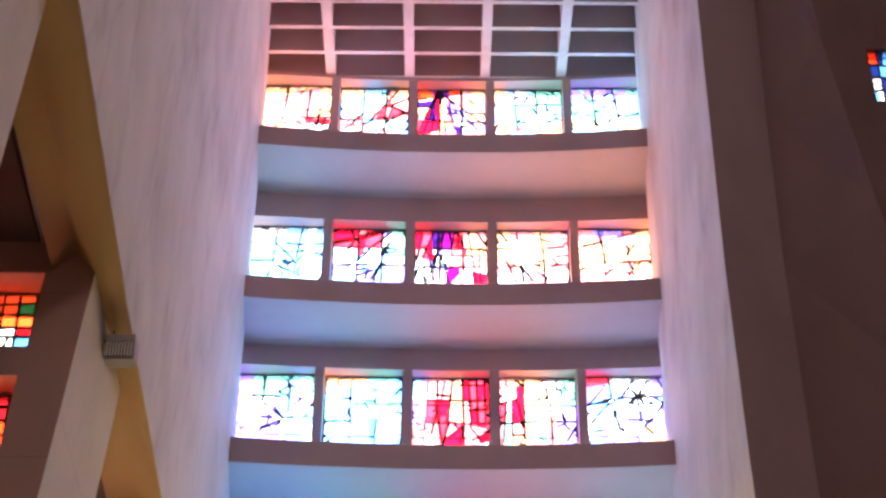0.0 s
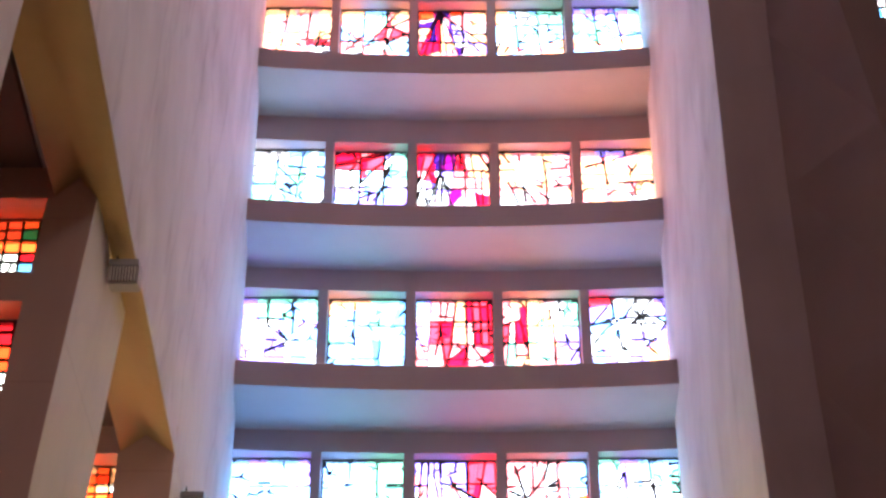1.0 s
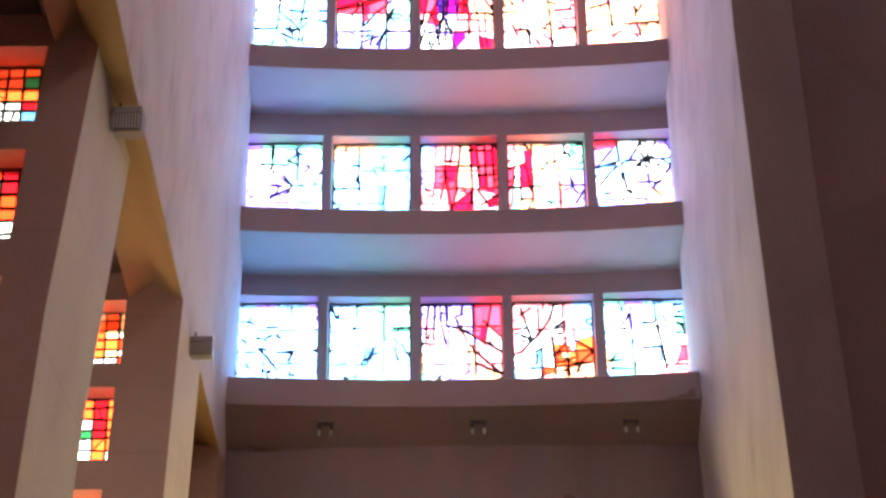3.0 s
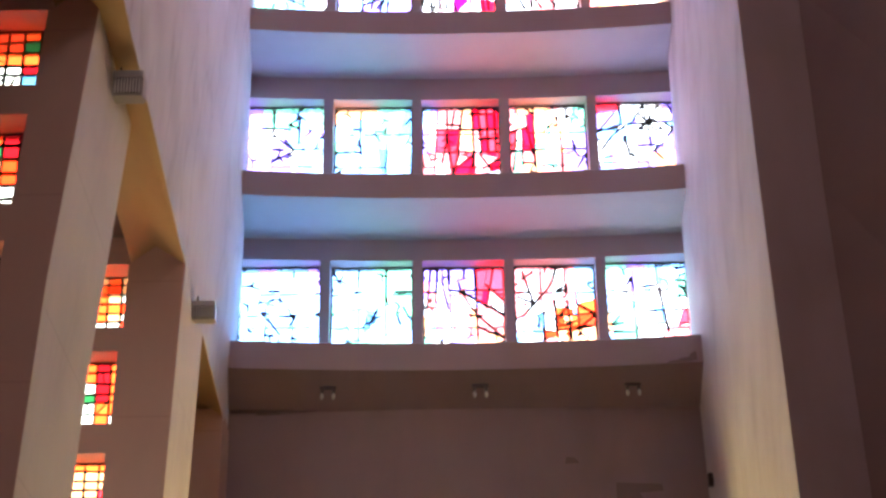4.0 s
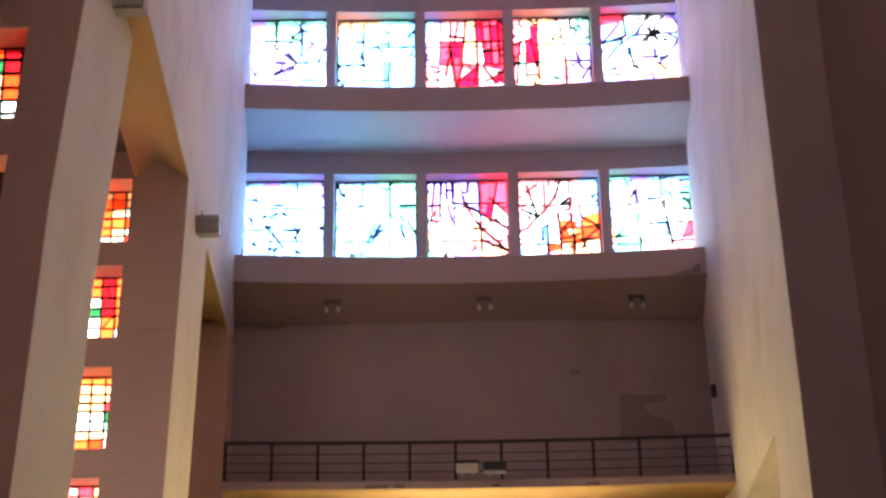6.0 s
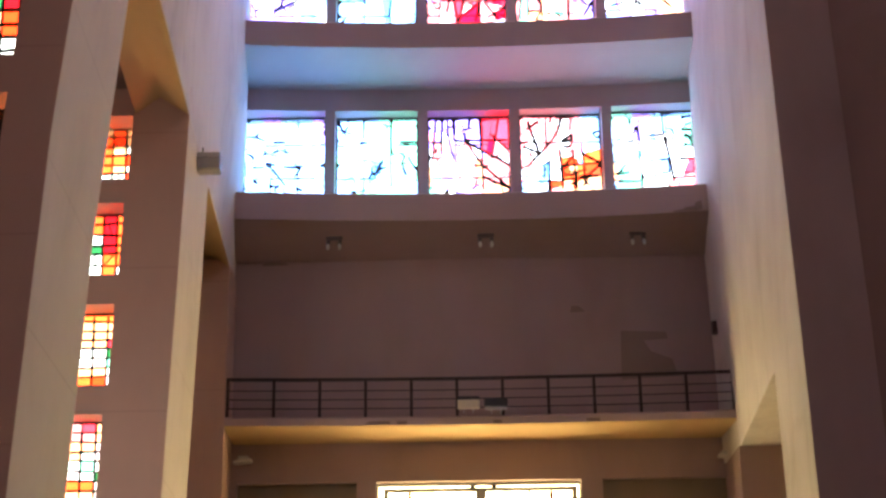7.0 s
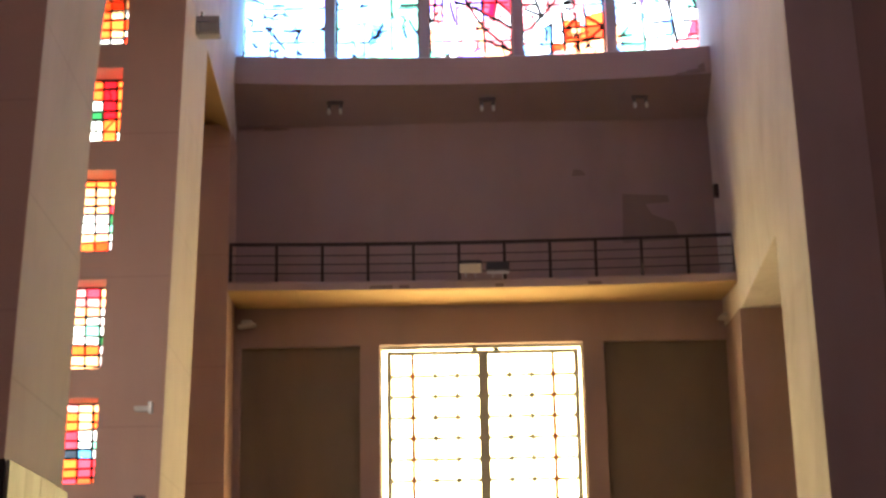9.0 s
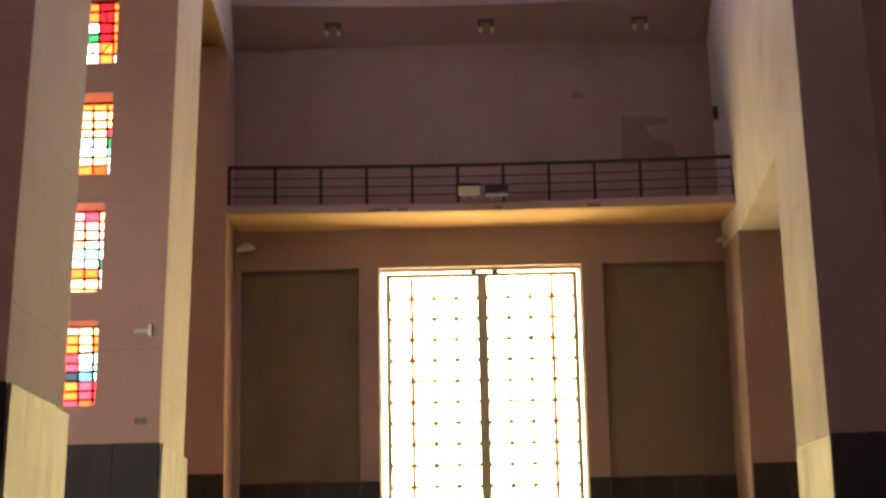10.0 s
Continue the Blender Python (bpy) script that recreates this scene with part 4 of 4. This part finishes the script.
# wall floodlights left and right of the door
for x, z, s, wall_x in ((-6.55, 11.62, 1, -6.87), (8.0, 11.56, -1, 8.1)):
    y = 46.9
    ob = base_of("wall_floodlight", (x, y, z), "white floodlight on a short wall bracket under the balcony", "floodlight", "lamps under the balcony")
    bm = boxed(x - 0.27, x + 0.27, y - 0.2, y + 0.2, z - 0.02, z + 0.06, bevel=0.02)
    for v in bm.verts:
        v.co.z += (v.co.x - x) * 0.12 * s
    part("reflector_hood", rel(bm, ob), CASING, ob)
    part("lamp_body", rel(boxed(x - 0.16, x + 0.16, y - 0.1, y + 0.2, z + 0.05, z + 0.2, bevel=0.03), ob), ALU, ob)
    part("bracket", rel(boxed(x - 0.05, x + 0.05, y + 0.15, EW + 0.26, z + 0.1, z + 0.16), ob), IRON, ob)

# louvred loudspeaker boxes under the beam, their casing greyed for the shade there
for x0, x1, y, z0, z1, turn in ((-6.16, -5.60, 25.0, 16.52, 17.0, 0), (-6.37, -5.80, 35.9, 16.60, 17.05, 0)):
    ob = base_of("loudspeaker_box", ((x0 + x1) / 2, y, z0), "louvred box, shaded grey, hung under the nave beam on a bracket", "loudspeaker", "boxes under the beam")
    bm = boxed(x0, x1, y + 0.04, y + 0.4, z0, z1, bevel=0.02)
    part("casing", rel(bm, ob), SHADECASE, ob)
    part("grille_back", rel(boxed(x0 + 0.04, x1 - 0.04, y + 0.02, y + 0.045, z0 + 0.03, z1 - 0.14), ob), BLACK, ob)
    for i in range(9):
        xx = x0 + 0.06 + i * (x1 - x0 - 0.12) / 8
        part("slat", rel(boxed(xx - 0.014, xx + 0.014, y - 0.01, y + 0.025, z0 + 0.03, z1 - 0.15), ob), CASING, ob)
    part("top_lip", rel(boxed(x0, x1, y - 0.02, y + 0.04, z1 - 0.13, z1), ob), SHADECASE, ob)
    bm = bmesh.new()
    add_rod(bm, (x0 + 0.1, y + 0.2, z1 - 0.02), (x0 + 0.1, y + 0.2, SOFFIT + 0.06), 0.02)
    part("hanger", rel(bm, ob), IRON, ob)

# emergency lamp and switch plate on the fin wall, a switch on the last pier, a speaker on the east wall
ob = base_of("emergency_lamp", (-6.95, 33.9, 7.0), "small white wedge lamp on the brown fin wall", "lamp")
bm = boxed(-7.14, -6.78, 33.78, 33.985, 7.02, 7.12, bevel=0.015)
part("lamp_cover", rel(bm, ob), CASING, ob)
part("wall_bracket", rel(boxed(-6.84, -6.76, 33.8, 33.985, 6.97, 7.22, bevel=0.01), ob), ALU, ob)
ob = base_of("switch_plate", (-7.0, 33.97, 5.1), "dark red switch plate above the stone dado", "switch")
part("plate", rel(boxed(-7.12, -6.86, 33.95, 33.986, 5.08, 5.22, bevel=0.008), ob), REDPLATE, ob)
part("rocker", rel(boxed(-7.06, -7.0, 33.935, 33.952, 5.11, 5.19), ob), BLACK, ob)
part("rocker", rel(boxed(-6.97, -6.91, 33.935, 33.952, 5.11, 5.19), ob), BLACK, ob)
ob = base_of("wall_speaker", (7.9, 46.6, 15.3), "slim dark column speaker on the white wall", "loudspeaker")
part("cabinet", rel(boxed(7.76, 7.94, 46.5, 46.66, 15.3, 15.72, bevel=0.02), ob), BROWNCASE, ob)
part("grille", rel(boxed(7.775, 7.92, 46.485, 46.502, 15.33, 15.69), ob), IRON, ob)

# mortar patches on the upper end wall
bm = bmesh.new()
for pts in (((5.0, 14.1), (6.75, 14.2), (6.6, 14.75), (5.95, 15.0), (5.75, 15.35), (6.5, 15.4), (6.45, 15.62), (5.05, 15.68)), ((3.5, 16.3), (3.95, 16.32), (3.8, 16.5), (3.55, 16.52)), ((-6.2, 18.0), (-5.3, 18.02), (-5.5, 18.1), (-6.1, 18.1))):
    f = [bm.verts.new((x, EW - 0.008, z)) for x, z in pts]
    g = [bm.verts.new((x, EW + 0.01, z)) for x, z in pts]
    bm.faces.new(f), bm.faces.new(list(reversed(g)))
    for i in range(len(pts)):
        j = (i + 1) % len(pts)
        bm.faces.new((f[i], f[j], g[j], g[i]))
structure("wall_patch", bm, PATCH)

# damp stains on the lowest ledge and along the balcony's edge
bm = bmesh.new()
for x, z, w, h in ((7.15, 18.87, 0.5, 0.16), (6.8, 18.86, 0.35, 0.07), (7.4, 18.9, 0.25, 0.3)):
    y = 45.182 + sag(x, 0.5)
    add_sweep(bm, [[(x - w / 2, y + 0.01, z), (x - w / 2, y + 0.03, z), (x - w / 3, y + 0.03, z + h * 0.7), (x - w / 3, y + 0.01, z + h * 0.7)], [(x + w / 2, y - 0.012, z), (x + w / 2, y + 0.03, z), (x + w / 2.4, y + 0.03, z + h), (x + w / 2.4, y - 0.012, z + h)]])
for x, w in ((-2.4, 0.7), (-1.7, 0.3), (1.1, 0.25), (3.9, 0.4)):
    y = balcony_y(x) - 0.014
    add_box(bm, x - w / 2, x + w / 2, y, y + 0.02, 12.34, 12.44)
structure("damp_stain", bm, PATCH)

# ---- glazed door ----
door = base_of("glazed_door", (0.57, 47.6, 0.0), "tall glazed double door of frosted panes in bronze bars, brightly lit from outside", "door")
DY = 47.72
TOP = 10.90
for x0, x1 in ((-2.545, -2.50), (3.58, 3.625)):
    part("frame_post", rel(boxed(x0, x1, DY - 0.02, DY + 0.3, 0, 11.04), door), CASING, door)
part("frame_head", rel(boxed(-2.495, 3.575, DY - 0.02, DY + 0.3, 10.97, 11.04), door), CASING, door)
for x0, x1, hot in ((-2.36, 0.598, 1), (0.599, 3.52, 3)):
    leaf = part("door_leaf", rel(boxed(x0, x1, DY - 0.05, DY + 0.05, TOP - 0.12, TOP), door), DOORSTEEL, door)
    bm = bmesh.new()
    a, b = x0 + 0.125, x1 - 0.125
    add_box(bm, x0, a + 0.03, DY - 0.05, DY + 0.05, 0.02, TOP - 0.125)
    add_box(bm, b - 0.03, x1, DY - 0.05, DY + 0.05, 0.02, TOP - 0.125)
    add_box(bm, a + 0.035, b - 0.035, DY - 0.05, DY + 0.05, 0.02, 0.4)
    part("stile", rel(bm, door), DOORSTEEL, leaf)
    step = (b - a) / 4
    for i in range(1, 4):
        w = 0.05 if i == hot else 0.03
        part("glazing_bar", rel(boxed(a + i * step - w, a + i * step + w, DY - 0.03, DY + 0.03, 0.405, TOP - 0.13), door), REDBRONZE if i == hot else DOORSTEEL, leaf)
    heights = [0.40] + [10.13 - 0.635 * k for k in range(15, -1, -1)] + [TOP - 0.13]
    for r, (z, z_up) in enumerate(zip(heights, heights[1:])):
        if r:
            part("glazing_bar", rel(boxed(a, b, DY - 0.024, DY + 0.024, z - 0.034, z + 0.034), door), REDBRONZE if r % 3 == 0 else BRASS, leaf)
            for i in range(5):
                bm = bmesh.new()
                add_rod(bm, (a + i * step, DY - 0.06, z), (a + i * step, DY + 0.06, z), 0.13 if i == hot else 0.09, 4 if i == hot else 8)
                part("boss", rel(bm, door), REDBRONZE if i == hot else DOORSTEEL, leaf)
        for i in range(4):
            part("pane", rel(boxed(a + i * step + 0.052, a + (i + 1) * step - 0.052, DY + 0.005, DY + 0.013, z + 0.036, z_up - 0.036), door), FROST, leaf)
part("threshold", rel(boxed(-2.48, 3.56, DY - 0.2, DY + 0.2, -0.02, 0.018), door), DOORSTEEL, door)
for x in (0.35, 1.0):
    part("closer", rel(boxed(x - 0.08, x + 0.08, DY - 0.12, DY - 0.055, TOP - 0.02, TOP + 0.06, bevel=0.01), door), IRON, door)
structure("porch_wall", boxed(-3, 4.2, 48.9, 49.1, -0.02, 11.4), BEIGE)
structure("porch_side", boxed(-2.9, -2.7, 48.02, 48.9, -0.02, 11.4), BEIGE)
structure("porch_side", boxed(3.85, 4.05, 48.02, 48.9, -0.02, 11.4), BEIGE)

# ---- stone dado, slab by slab ----


def dado(parent, runs, z1, material, kx=0.0, ky=0.0, curved=False):
    """Upright slabs along straight runs in plan, standing a little proud."""
    for (ax, ay), (bx, by), n in runs:
        a, b = Vector((ax, ay)), Vector((bx, by))
        side = Vector((b.y - a.y, a.x - b.x)).normalized() * 0.05
        for i in range(n):
            p, q = a.lerp(b, (i + 0.006) / n), a.lerp(b, (i + 0.994) / n)
            bm = bmesh.new()
            add_prism(bm, (p, q, q + side, p + side), -0.02, z1 + 0.02 * ((i * 7) % 3 - 1) * 0.4)
            if kx or ky:
                shear(bm, kx, ky, curved)
            part("dado_slab", bm, material, parent)


for (pier, wall), y0, y1, f0, f1, kx, ky, z in ((near_fin, 23.27, 27.6, -6.08, -6.35, 0.034, 0.084, 4.5), (far_fin, 34.0, 38.4, left_x(34.0), left_x(38.4), 0.0275, 0.0, 4.66)):
    dado(pier, [((f0 + 0.05, y0 - 0.06), (f1 + 0.05, y1), 4)], z, PALESTONE, kx, ky, ky > 0)
    dado(wall, [((f0 - 6, y0 - 0.015), (f0 + 0.03, y0 - 0.015), 6)], z, DARKSTONE, kx, ky, ky > 0)
dado(end_west, [((-11, 44.99), (-6.86, 44.99), 4)], 4.75, DARKSTONE)
dado(pier_east, [((7.65, 36.7), (7.58, 32.93), 4)], 4.46, PALESTONE)
dado(front_east, [((7.55, 32.955), (9.1, 32.955), 2)], 4.5, DARKSTONE)
dado(end_east, [((8.05, 44.89), (12, 44.89), 4)], 4.75, DARKSTONE)
dado(wall_north, [((-6.85, EW + 0.24), (-3.16, EW + 0.24), 4), ((4.28, EW + 0.24), (8.05, EW + 0.24), 4), ((-3.14, EW - 0.005), (-2.56, EW - 0.005), 1), ((3.64, EW - 0.005), (4.26, EW - 0.005), 1)], 4.6, DARKSTONE)
